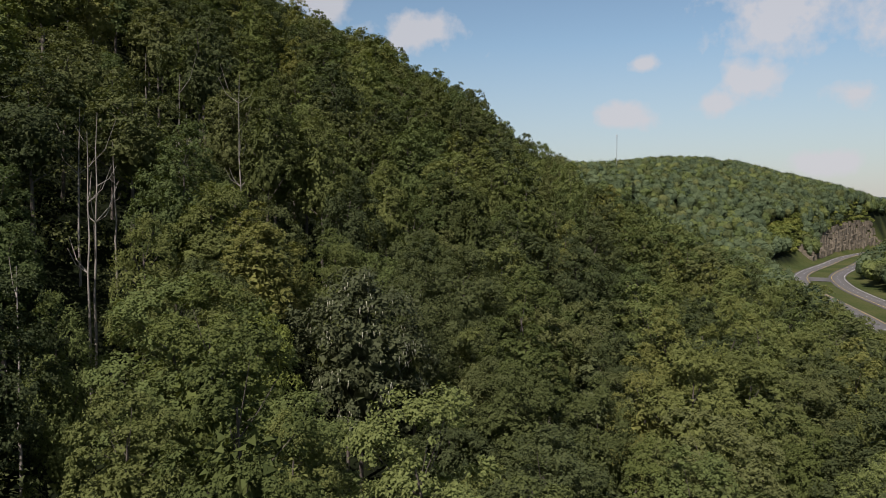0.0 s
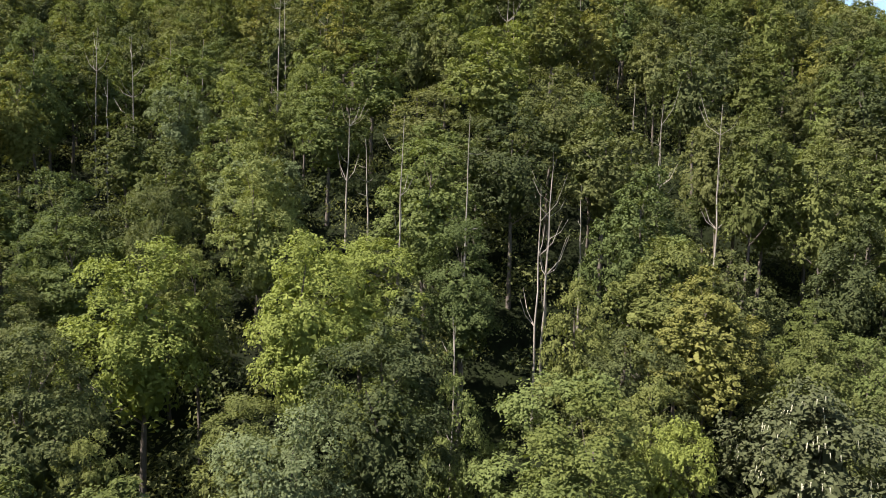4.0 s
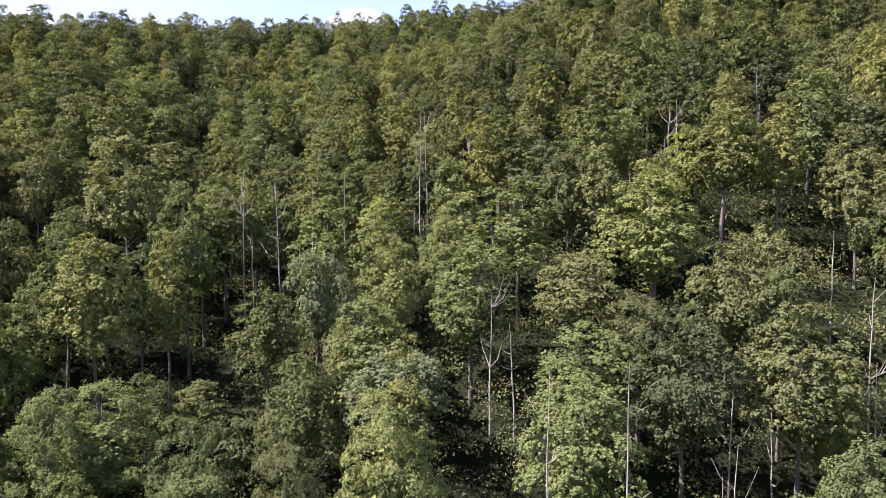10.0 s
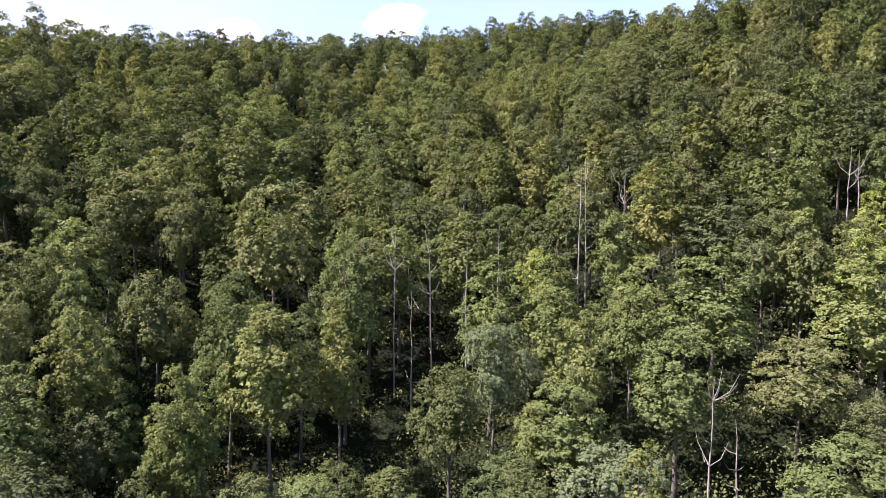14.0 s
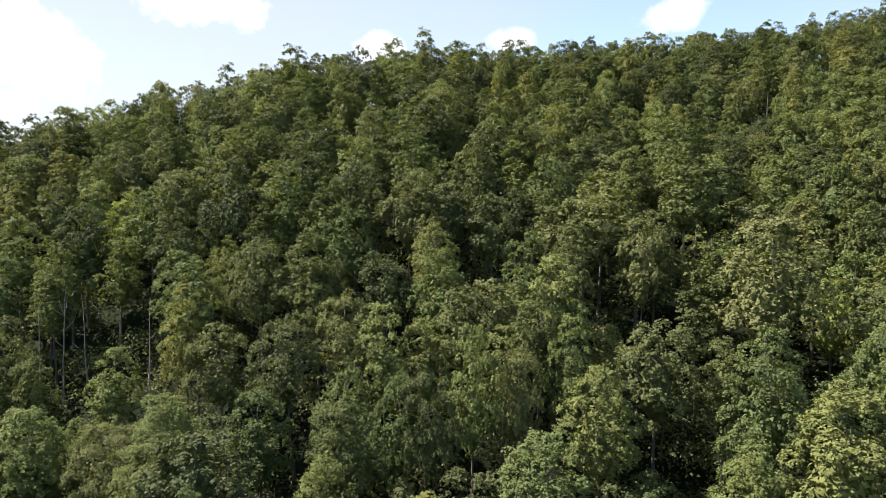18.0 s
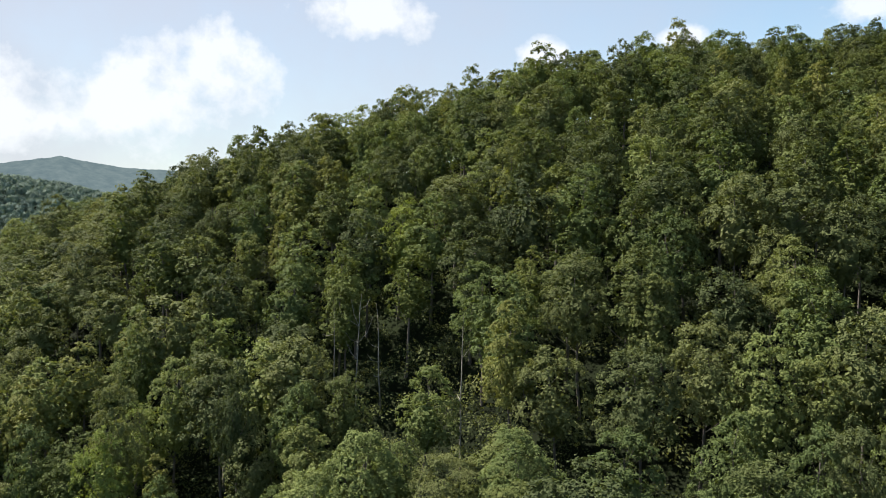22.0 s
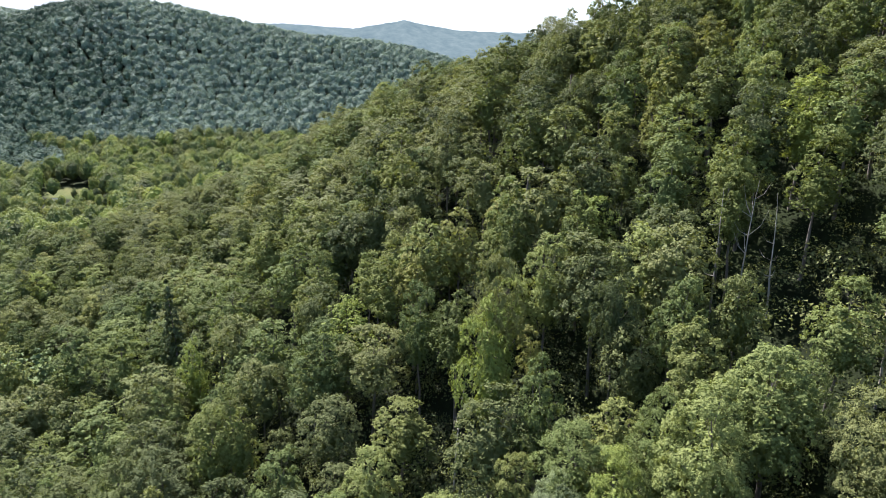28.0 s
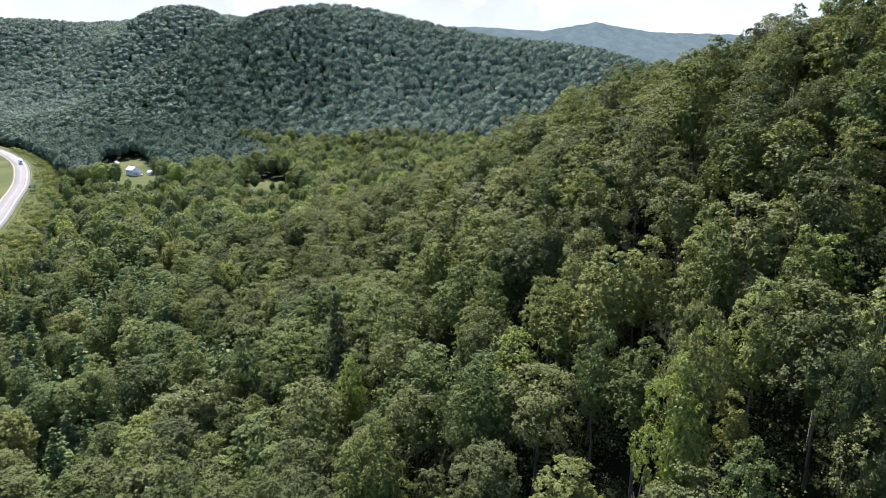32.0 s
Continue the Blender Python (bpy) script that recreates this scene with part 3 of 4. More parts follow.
# trees that stand out, by kind and side of the slope: x, y, height of the top, width of the crown
STANDING = {
    ("oak", "east"): [(72.8, 40.5, 97.7, 11.9), (34.8, 42.1, 87.8, 6.9), (107.8, 46.3, 113.4, 11), (24, 25.1, 77.7, 6.7), (76.3, 86.1, 121, 13), (70.6, 60.6, 102.5, 10.5), (83.2, 48.7, 104.8, 10.5), (73.5, 50.7, 98.1, 8.3),
                         (75.9, 113.4, 132.2, 11.6), (125.7, 94.4, 138, 11), (-15.8, 109.2, 117.2, 7.2), (-22, 84.7, 105.9, 6.1), (-6.6, 114.6, 120.1, 7.4), (-30.3, 80.9, 104, 6.6), (9, 107, 121, 13.8), (171.6, 26.5, 109, 8.3),
                         (231, 104, 148, 9.2), (84, 27, 87, 9.2)],
    ("oak", "west"): [(-62.6, 105.4, 117, 9.4), (-35.8, 124.6, 128.8, 12.9), (-46.2, 94, 110.5, 9.4), (-51.8, 90.6, 107.7, 9.2), (-71.5, 145.6, 139.5, 9.9), (-75.1, 121.2, 129.4, 11.1), (-82.9, 115.5, 121.4, 11.7), (-71.5, 77.3, 96.6, 8.8),
                         (-61.6, 91.6, 106.7, 8.8), (-136.2, 61.6, 77.2, 9.5), (-126.1, 109, 113.4, 10.3), (-139.8, 70.9, 85.4, 11.7), (-120.3, 80, 99.9, 7.3), (-104.2, 83.9, 102, 6.2), (-212.5, 140.3, 125.6, 13), (-255.2, 21.3, 49.5, 13),
                         (-70, 181, 162, 10.6), (-87, 196, 164, 10.1), (-177, 163, 139, 8.7), (-185, 160, 135, 8.3)],
    ("maple", "east"): [(75.9, 23.7, 90, 9.1), (59, 26.5, 85, 8.9), (65, 47.3, 95.8, 12.3), (48.1, 80.8, 107, 9.2), (66.9, 72.5, 111.9, 13), (80.9, 60.4, 112.1, 13), (48.4, 5.2, 75.4, 5.5), (43.9, 41.2, 91.5, 9.2), (20.3, 93.1, 112.4, 9),
                         (4.2, 88.1, 108.1, 9.7), (40.7, 86.7, 109.7, 11.9), (48.7, 73.1, 103.9, 7.9), (57.5, 64.7, 102.8, 11.2), (36.4, 64.5, 89.6, 8.3), (-34.4, 101.9, 115.7, 9.1), (-23.6, 109.2, 117.9, 8.8), (-27.6, 85.7, 108.1, 6.3),
                         (-16.1, 92.5, 108.2, 6.6), (60, 37.5, 93, 11), (45.5, 67, 97, 10.1), (15, 60, 90, 12), (27, 43, 84, 11)],
    ("maple", "west"): [(-77.9, 108.1, 115, 9.3), (-52.7, 113.6, 122.6, 9.1), (-39.6, 91.4, 109.4, 7.7), (-52.8, 82, 100.6, 8.4), (-80.8, 92.1, 102.4, 8.1), (-66.1, 124.8, 129.4, 10.3), (-117.4, 118.4, 119.9, 11), (-93.7, 123.8, 125.4, 9.9),
                         (-46.4, 136.1, 135.6, 11.7), (-36.6, 82, 103.3, 6.3), (-83.9, 75, 93.7, 6.5), (-89.6, 72.4, 91.4, 6.6), (-61.7, 79.9, 100, 9.3), (-52.1, 67, 94.6, 6.6), (-161.3, 66, 81.4, 11.1), (-226.9, 47.8, 66.1, 13),
                         (-105.6, 71, 90.6, 6.6), (-176.8, 150.3, 130.7, 11), (-182.5, 67.8, 83.3, 9.7), (-210.4, 52, 68, 11.2), (-134.8, 76.6, 92.2, 6.9), (-81, 69, 96, 10.1), (-97, 68, 87, 9.2)],
    ("hickory", "east"): [(96.4, 26.8, 98.4, 8.1), (62.2, 14.1, 80.6, 5.6), (74.2, 1, 78.8, 6.4), (35.9, 53.6, 92.8, 9.1), (102.3, 20.9, 94.8, 8.5), (28.5, 12.2, 73.6, 4.6), (10.1, 79.1, 105.3, 11.6), (24, 68.8, 87.6, 8.4),
                         (32.5, 74.3, 98.5, 9.1), (2.8, 134.8, 132.9, 11.9), (99.4, 72.6, 122.8, 11), (-20.5, 95.7, 111.4, 8.2), (-12.9, 83, 105.2, 8.8), (-20.4, 124.1, 125, 9.2)],
    ("hickory", "west"): [(-52.4, 101.4, 114.7, 6.7), (-66.2, 84.2, 99.4, 8.4), (-90.7, 82.9, 96.6, 8.3), (-137.7, 114.3, 117.9, 12.1), (-91.7, 91.2, 102.1, 6.4), (-124.8, 64.7, 80.4, 9.1), (-60.4, 66.7, 92.3, 8.4), (-72.4, 66.8, 90, 6),
                         (-158.8, 108.3, 110.1, 10.6), (-188.9, 52.1, 66.8, 13)],
    ("tulip", "east"): [(18.9, 80.8, 104.8, 8)],
    ("tulip", "west"): [(-71.5, 108.6, 118.1, 6.7), (-93.3, 113.2, 116.3, 8.3), (-148.1, 80.3, 92.3, 7.9), (-243.5, 36.4, 59.2, 11.5)],
    ("bright", "east"): [(31.5, 29.1, 84.1, 11.8), (43.3, 25.5, 85, 10.7), (59.3, -0.4, 75.2, 6.1), (50.5, 31, 85, 11.5), (85.5, 68, 114, 10.6), (52, 100, 112, 8.3), (98, 80, 120, 7.4)],
    ("bright", "west"): [(-113.3, 71.9, 96.3, 8.1), (-149.5, 72.6, 86.3, 10), (-90.1, 66.5, 87.2, 6.9), (-100.8, 124.8, 123.6, 10.1), (-180.4, 57.5, 73.3, 6.4), (-341, 36, 39, 8.7)],
    ("silver", "east"): [(36.8, 6.4, 76, 9.2), (38.8, 78.3, 104, 9.6), (47.4, 59.1, 93.3, 12)],
    ("silver", "west"): [(-95.8, 61.9, 82.5, 7.4)],
    ("hemlock", "east"): [(50.5, 21.5, 80, 8.8), (217, -6, 88, 9.6)],
    ("hemlock", "west"): [(-203.3, 63.2, 79.3, 8.5), (-229, 67, 67, 8.8)],
}
SOURWOOD = (66.0, -5.0, 77.8)
# dead trees: x, y, height of the top, lean, forked
DEAD = [
    (58.2, 58.4, 98.5, 0.5, 1), (60.8, 56.9, 94.5, -0.7, 0), (61.4, 30.6, 95, 0.3, 0), (65.3, 23.4, 88, 0.2, 1), (66.4, 23.9, 90, 0.8, 1), (78.5, 34.3, 88.6, -0.3, 0),
    (75.4, 36.6, 93, 0.7, 1), (53.5, 17.2, 76.6, 0.2, 1), (100.3, 51.4, 104.6, 0.3, 0), (58.0, 97.2, 124, 0.6, 0), (59.6, 97.8, 125, -0.5, 1), (69.1, 104.6, 122.5, 0.3, 1), (68.0, 104.0, 119, -0.3, 0),
    (54.8, 32, 94.5, 0.3, 1), (-76.9, 97, 108.5, 0.4, 0), (-98.5, 105.6, 109.5, 1.2, 1), (-101.8, 104.6, 108, 0.2, 0), (-94.5, 106.4, 108, -0.3, 0), (30.2, 93.2, 104.5, 0.1, 0),
    (40.0, 99.6, 113, 0.3, 0), (34.5, 100.4, 113, -0.4, 1), (28.5, 101.2, 114, 0.5, 1), (45.5, 100.2, 114, 0.2, 0), (101, 90, 126.5, 0.5, 1), (102.6, 89.4, 126, -0.4, 0), (116.9, 87.4, 131, -0.2, 0),
    (93.6, 28.6, 98.5, 0.3, 1), (89, 33, 93, -0.3, 0), (96, 41, 100, 0.5, 1), (-118, 69, 84, 1.6, 0),
]


def plant_slope():
    """The wood on the near slope. The trees towards the camera's way are things; those farther up are one stretch of wood."""
    stock = {}
    counts = {}
    x, y, rng = scatter(11, -430, 330, -92, 330, 7.7)
    d, _ = road_gap(x, y)
    grass = grassiness(x, y)
    z = land(x, y)
    keep = (d > np.where(x < -300, 44, 50)) & (grass < 0.3) & in_sight(x, y, z, 6.0)
    # a damp hollow where the wood is thin and many trees are dead
    keep &= ~((np.hypot((x - 84) / 34, (y - 44) / 24) < 1) & (rng.random(x.shape) < 0.32))
    for (kind, side), rows in STANDING.items():
        for nx, ny, top, width in rows:
            keep &= np.hypot(x - nx, y - ny) > 0.40 * width + 1.6
            ex, ey = (30 - nx, -28 - ny) if nx > 0 else (-30 - nx, 8 - ny)
            far = math.hypot(ex, ey)
            keep &= np.hypot(x - nx - ex / far * 5.5, y - ny - ey / far * 5.0) > 0.26 * width + 0.5
    # fewer, broader trees on the low western foot of the slope
    keep &= (x > -175) | (rng.random(x.shape) < 0.66)
    keep &= np.hypot(x - SOURWOOD[0], y - SOURWOOD[1]) > 6.0
    for nx, ny, *_ in DEAD:
        ex, ey = (30 - nx, -28 - ny) if nx > 0 else (-50 - nx, 10 - ny)
        far = math.hypot(ex, ey)
        for step in (0.0, 4.0, 8.0):
            keep &= np.hypot(x - nx - ex / far * step, y - ny - ey / far * step) > 3.4
    far_kind = {}
    eyes = [(20, -33), (33, -28), (24, -15), (0, 0), (-35, 8), (-55, 12), (-63, 18)]
    places = []
    for (kind, side), rows in STANDING.items():
        for nx, ny, top, width in rows:
            base = float(land(np.array(nx), np.array(ny)))
            full, reach = FORMS[kind][:2] if kind in FORMS else (18.0, 3.8)
            places.append((nx, ny, base, kind, (top - base) / full, width / 2 / reach * full / (top - base), 0.0))
    for px, py, pz in zip(x[keep], y[keep], z[keep]):
        # shorter trees on the thin soil of the eastern crest
        thin = 0.86 if px > -45 and pz > 122 else 1.0
        r = rng.random()
        kind = main_kind(px, py, r)
        places.append((px, py, pz, kind, thin * (rng.uniform(0.76, 1.06) if rng.random() < 0.84 else rng.uniform(0.55, 0.78)), rng.uniform(0.84, 1.20) * (1.25 if px < -175 else 1.0), 1.0))
    for px, py, pz, kind, size, wide, loose in places:
        gap = min(math.hypot(px - ex, py - ey) for ex, ey in eyes)
        if loose and gap < 13:
            continue
        turn = rng.uniform(0, 360)
        seed = int(rng.integers(VARIANTS))
        counts[kind] = counts.get(kind, 0)
        if gap < 150 and counts[kind] < 285 or not loose:
            counts[kind] += 1
            fine = 3 if gap < 62 else 2 if gap < 100 else 1
            key = (kind, seed, fine)
            m = Matrix.LocRotScale((px, py, pz - 0.3), Euler((radians(rng.normal(0, 2.5)), radians(rng.normal(0, 2.5)), radians(turn))), (size * wide, size * wide, size))
            if key not in stock:
                stock[key] = tree_of(kind, 40 + seed * 7 + len(kind), fine)
                stock[key].matrix_basis = m
            else:
                scale = stock[key].scale.copy()
                stock[key].scale = (1, 1, 1)
                copy_thing(stock[key], m)
                stock[key].scale = scale
        else:
            far_kind.setdefault(kind, []).append((px, py, pz, size, wide, radians(turn), seed, rng.random()))
    for kind, spots in far_kind.items():
        for first in range(0, len(spots), 290):
            plant_stand(kind, spots[first:first + 290])


STANDS = {}


def plant_stand(kind, spots):
    """A stand of trees of one kind up the slope, each tree a piece of it."""
    root = thing("hillside_wood", "dense wood of " + LABELS[kind][0].replace("_", " ") + "s up the slope", "trees", kind="stuff")
    for px, py, pz, size, wide, turn, seed, tone in spots:
        key = (kind, seed % VARIANTS)
        if key not in STANDS:
            (cv, cf), (tv, tf) = make_form(kind, 140 + seed % VARIANTS * 5 + len(kind), 0)
            tf = np.array([t for q in tf for t in ((q[0], q[1], q[2]), (q[0], q[2], q[3]))])
            me = mesh_of("tree", np.concatenate([cv, np.array(tv)]), np.concatenate([cf, tf + len(cv)]), LEAF[kind])
            me.materials.append(BARK)
            me.polygons.foreach_set("material_index", np.concatenate([np.zeros(len(cf), np.int32), np.ones(len(tf), np.int32)]))
            STANDS[key] = me
        tree = part("tree", STANDS[key], root)
        tree.matrix_basis = Matrix.LocRotScale((px, py, pz - 0.3), Euler((0, 0, turn)), (size * wide, size * wide, size))


def join_wood(name, kind, spots, label, fine):
    forms = {}
    vs, ts = [], []
    for px, py, pz, size, wide, turn, seed, tone in spots:
        if seed not in forms:
            forms[seed] = small_form(kind, 240 + seed, fine)
        cv = forms[seed]
        c, s = math.cos(turn), math.sin(turn)
        turned = np.stack([(cv[:, 0] * c - cv[:, 1] * s) * size * wide + px, (cv[:, 0] * s + cv[:, 1] * c) * size * wide + py, cv[:, 2] * size + pz], 1)
        vs.append(turned.astype(np.float32))
        ts.append(np.full(len(cv) // 3, tone, np.float32))
    v = np.concatenate(vs)
    root = thing(name, label, "trees", kind="stuff")
    part("foliage", mesh_of(name + "_foliage", v, np.arange(len(v)).reshape(-1, 3), LEAF[kind], tint=np.concatenate(ts)), root)


def small_form(kind, seed, fine):
    """A tree seen from far away: leafy sprays over a lumpy dome, and some below. fine: minus the number of sprays."""
    if kind == "pine":
        return crown_needle(seed, 20, 3.4, 2.0, 11, 9, 1.15)[0]
    rng = np.random.default_rng(seed)
    n = -fine
    lumps = sphere_points(rng, 10 if n < 200 else 18)
    lumps[:, 2] = np.abs(lumps[:, 2])
    d = sphere_points(rng, n)
    d[:, 2] = d[:, 2] * 0.85 + 0.25
    d /= np.linalg.norm(d, axis=1)[:, None]
    near = (d @ lumps.T).max(1)
    reach = 0.68 + 0.34 * np.clip((near - 0.6) / 0.4, 0, 1) ** 0.7 + rng.normal(0, 0.035, n)
    at = d * reach[:, None] * np.array([5.2, 5.2, 7.2]) + np.array([0, 0, 11.5])
    bump = d + (lumps[(d @ lumps.T).argmax(1)] - d) * -0.9
    v = leaves(rng, at, bump, 0.62 if n > 500 else 0.78 if n > 300 else 0.9 if n > 150 else 1.05 if n > 90 else 1.45, lift=0.25, wild=0.34)
    return np.concatenate([v, heart(seed, 11.0, 4.4, 6.2, 5, 9)])


def valley_floor(x, y, z):
    """Where the lighter wood of the valley floor grows, below the hill across the side valley."""
    return (x > -815) | ((z + 3 * wave(x, y, 40.0, 8) < 31) & (y > 190 + 12 * wave(x, y, 25.0, 3)))


def plant_far():
    # the valley floor and its lower slopes
    x, y, rng = scatter(21, -1100, -430, -40, 470, 10.2)
    z = land(x, y)
    d, _ = road_gap(x, y)
    keep = (d > 45) & (grassiness(x, y) < 0.25) & valley_floor(x, y, z)
    # open ground in front of the little field and the lawn
    keep &= ~((np.hypot((x + 700) / 30, (y - 152) / 16) < 1) & (rng.random(x.shape) < 0.8))
    spots = {}
    for px, py, pz, pd in zip(x[keep], y[keep], z[keep], d[keep]):
        kind = "pine" if (px > -500 and py < 60 and rng.random() < 0.25) or rng.random() < 0.04 else ("maple", "oak", "tulip", "maple", "oak", "maple", "tulip", "bright")[int(rng.integers(8))]
        edge = 0.5 + 0.5 * min(1.0, max(0.0, (pd - 42) / 25))
        # lower growth before the lawn and the field
        if -775 < px < -640 and abs(py - 44) < 42 or -700 < px < -565 and abs(py - 3.5 + 0.227 * px) < 26:
            edge *= 0.55
        spots.setdefault(kind, []).append((px, py, pz, rng.uniform(0.66, 1.45) * edge, rng.uniform(0.8, 1.15), rng.uniform(0, 6.28), int(rng.integers(5)), rng.random()))
    for kind, some in spots.items():
        join_wood("valley_wood", kind, some, "valley wood of " + LABELS[kind][0].replace("_", " ") + "s beyond the slope", -560)
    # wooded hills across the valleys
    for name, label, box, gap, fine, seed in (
        ("far_hill_wood", "wooded hill with haze-tinted blue-green leaves across the side valley", (-1750, -760, -40, 1050), 10.0, -130, 31),
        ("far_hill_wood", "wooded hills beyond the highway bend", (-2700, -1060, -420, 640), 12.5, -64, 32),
        ("far_hill_wood", "wooded hill beyond the highway junction", (640, 1800, -150, 420), 10.6, -92, 33),
        ("far_hill_wood", "trees along the verge beyond the highway", (330, 1500, -420, -100), 9.5, -110, 34),
        ("far_hill_wood", "wood on the shoulder of the hill by the highway", (330, 640, -70, 260), 8.4, -190, 35),
    ):
        x, y, rng = scatter(seed, *box, gap)
        z = land(x, y)
        d, _ = road_gap(x, y)
        keep = (d > (31 if seed == 34 else 38 if seed == 35 else 44)) & (grassiness(x, y) < (1.1 if seed > 33 else 0.3))
        if seed == 31:
            keep &= ~((x > -1100) & (y < 470) & valley_floor(x, y, z)) & ((y > 150) | (x > -1100))
        if seed == 32:
            keep &= ~((x > -1750) & (y > 150)) & (y > -330 - 0.1 * x - 240) & ~((x > -1100) & (y > -40))
        keep &= in_sight(x, y, z, 16.0 if seed < 33 else 10.0)
        wide = gap / 8.6
        spots = [(px, py, pz, rng.uniform(0.8, 1.2), rng.uniform(0.85, 1.2) * max(1, wide), rng.uniform(0, 6.28), int(rng.integers(6)), rng.random())
                 for px, py, pz in zip(x[keep], y[keep], z[keep])]
        # darker leaf colours on the lower flank above the house
        dark = [s for s in spots if seed < 33 and -1430 < s[0] < -700 and s[1] < 48 - 0.25 * s[0] + 40 * float(wave(np.array(s[0]), np.array(s[1]), 45.0, 3)) + 160 * (s[7] - 0.6)]
        rest = [s for s in spots if s not in dark] if dark else spots
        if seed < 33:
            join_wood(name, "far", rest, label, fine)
        else:
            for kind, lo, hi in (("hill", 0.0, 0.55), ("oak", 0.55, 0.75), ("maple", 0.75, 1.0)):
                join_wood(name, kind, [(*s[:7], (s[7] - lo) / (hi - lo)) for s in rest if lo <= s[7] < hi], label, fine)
        if dark:
            join_wood(name, "far_dark", dark, "darker stand on the lower flank of the hill", fine)


def make_sourwood():
    """A broad cone of dark drooping leaves hung with pale seed sprays."""
    x, y, top = SOURWOOD
    z = float(land(np.array(x), np.array(y)))
    high = top - z
    tree = thing("sourwood_tree", "dark cone-shaped tree hung with drooping pale seed sprays", "tree")
    v, f, c, _ = crown_broad(811, high, 5.6, high - 15.0, 46, 250, 0.23, 1.5, 0.30, 900, 0.55, 14)
    part("crown", mesh_of("sourwood_crown", v, f, LEAF["sourwood"]), tree)
    tv, tf = stem(811, high, 0.26, c, 6)
    part("trunk", mesh_of("sourwood_trunk", tv, tf, BARK, smooth=True), tree)
    rng = np.random.default_rng(812)
    pick = v.reshape(-1, 3, 3).mean(1)[:46 * 250]
    pick = pick[rng.permutation(len(pick))]
    pick = pick[(np.hypot(pick[:, 0], pick[:, 1]) > 5.2 * (1 - np.clip((pick[:, 2] - high + 9) / 11, 0, 1)) * 0.62) & (pick[:, 2] > high - 13)][:520]
    out = pick * np.array([1, 1, 0])
    out /= np.linalg.norm(out, axis=1)[:, None] + 1e-6
    side = np.stack([-out[:, 1], out[:, 0], 0 * out[:, 0]], 1)
    n = len(pick)
    long = rng.uniform(0.25, 0.5, n)[:, None]
    a = pick + out * 0.25
    sprays = np.stack([a + side * 0.032, a - side * 0.032, a + out * 0.12 - np.array([0, 0, 1]) * long], 1).reshape(-1, 3)
    part("seed_sprays", mesh_of("seed_sprays", sprays, np.arange(3 * n).reshape(-1, 3), SPRAY), tree, "pale cream hanging seed sprays")
    tree.matrix_basis = pose(x, y, z - 0.2)


make_sourwood()
plant_slope()
plant_far()


# ---- highway ----
def offset_line(a, lift=0.0):
    """The highway's middle line moved a metres to its left."""
    d = np.gradient(MIDLINE[:, :2], axis=0)
    d /= np.linalg.norm(d, axis=1)[:, None]
    p = MIDLINE.copy()
    p[:, 0] -= d[:, 1] * a
    p[:, 1] += d[:, 0] * a
    p[:, 2] += lift
    return p


def strip(name, a, b, lift, mat, thick=0.25, keep=None):
    """A ribbon of road between two offsets, with a little thickness."""
    l, r = offset_line(a, lift), offset_line(b, lift)
    if keep is not None:
        l, r = l[keep], r[keep]
    n = len(l)
    low = np.array([0, 0, thick])
    v = np.concatenate([l, r, l - low, r - low])
    i = np.arange(n - 1)
    f = np.concatenate([np.stack([i + n, i + n + 1, i + 1, i], 1), np.stack([i, i + 1, i + 1 + 2 * n, i + 2 * n], 1), np.stack([i + 3 * n, i + 3 * n + 1, i + n + 1, i + n], 1)])
    return mesh_of(name, v, f, mat)


def make_highway():
    for name, inner, outer, label in (("road_north", 7.5, 20.5, "pale two-lane carriageway of a divided highway"), ("road_south", -20.5, -7.5, "second pale carriageway across the grass median")):
        road = tagged(new(name, strip(name, max(inner, outer), min(inner, outer), 0.0, ASPHALT)), label, "road", kind="structure")
        lo, hi = min(inner, outer), max(inner, outer)
        part("edge_line", strip("edge_line", lo + 1.3, lo + 1.0, 0.012, LINE if lo < 0 else YELLOW, 0.01), road, "painted edge line")
        part("edge_line", strip("edge_line", hi - 2.2, hi - 2.5, 0.012, YELLOW if lo < 0 else LINE, 0.01), road, "painted edge line")
        mid = (lo + hi) / 2 - 0.4
        dash = mesh_of("lane_line", *dashes(mid), LINE)
        part("lane_line", dash, road, "broken white lane line")
    # paved crossover of the junction
    k = [i for i, p in enumerate(MIDLINE) if 655 < p[0] < 705]
    tagged(new("road_crossover", strip("road_crossover", 8.0, -8.0, -0.004, ASPHALT, 0.2, k)), "paved crossover through the grass median", "road", kind="structure")
    side = np.array([[672, -72, 23.98], [655, -62, 23.9], [630, -56, 23.5]])
    v, f = [], []
    for i, p in enumerate(side):
        v += [tuple(p + (2, 4.5, 0)), tuple(p - (2, 4.5, 0)), tuple(p + (2, 4.5, -0.3)), tuple(p - (2, 4.5, 0.3))]
    for i in range(2):
        o = i * 4
        f += [(o + 1, o, o + 4, o + 5), (o, o + 2, o + 6, o + 4), (o + 3, o + 1, o + 5, o + 7)]
    tagged(new("side_road", mesh_of("side_road", v, f, ASPHALT)), "short side road joining the highway", "road", kind="structure")


def dashes(mid):
    l, r = offset_line(mid + 0.06, 0.012), offset_line(mid - 0.06, 0.012)
    v, f = [], []
    for i in range(0, len(l) - 1, 1):
        a, b = l[i], l[i + 1]
        c, d = r[i], r[i + 1]
        q = len(v)
        v += [tuple(a), tuple(a + (b - a) * 0.3), tuple(c + (d - c) * 0.3), tuple(c)]
        f.append((q + 3, q + 2, q + 1, q))
    return v, f


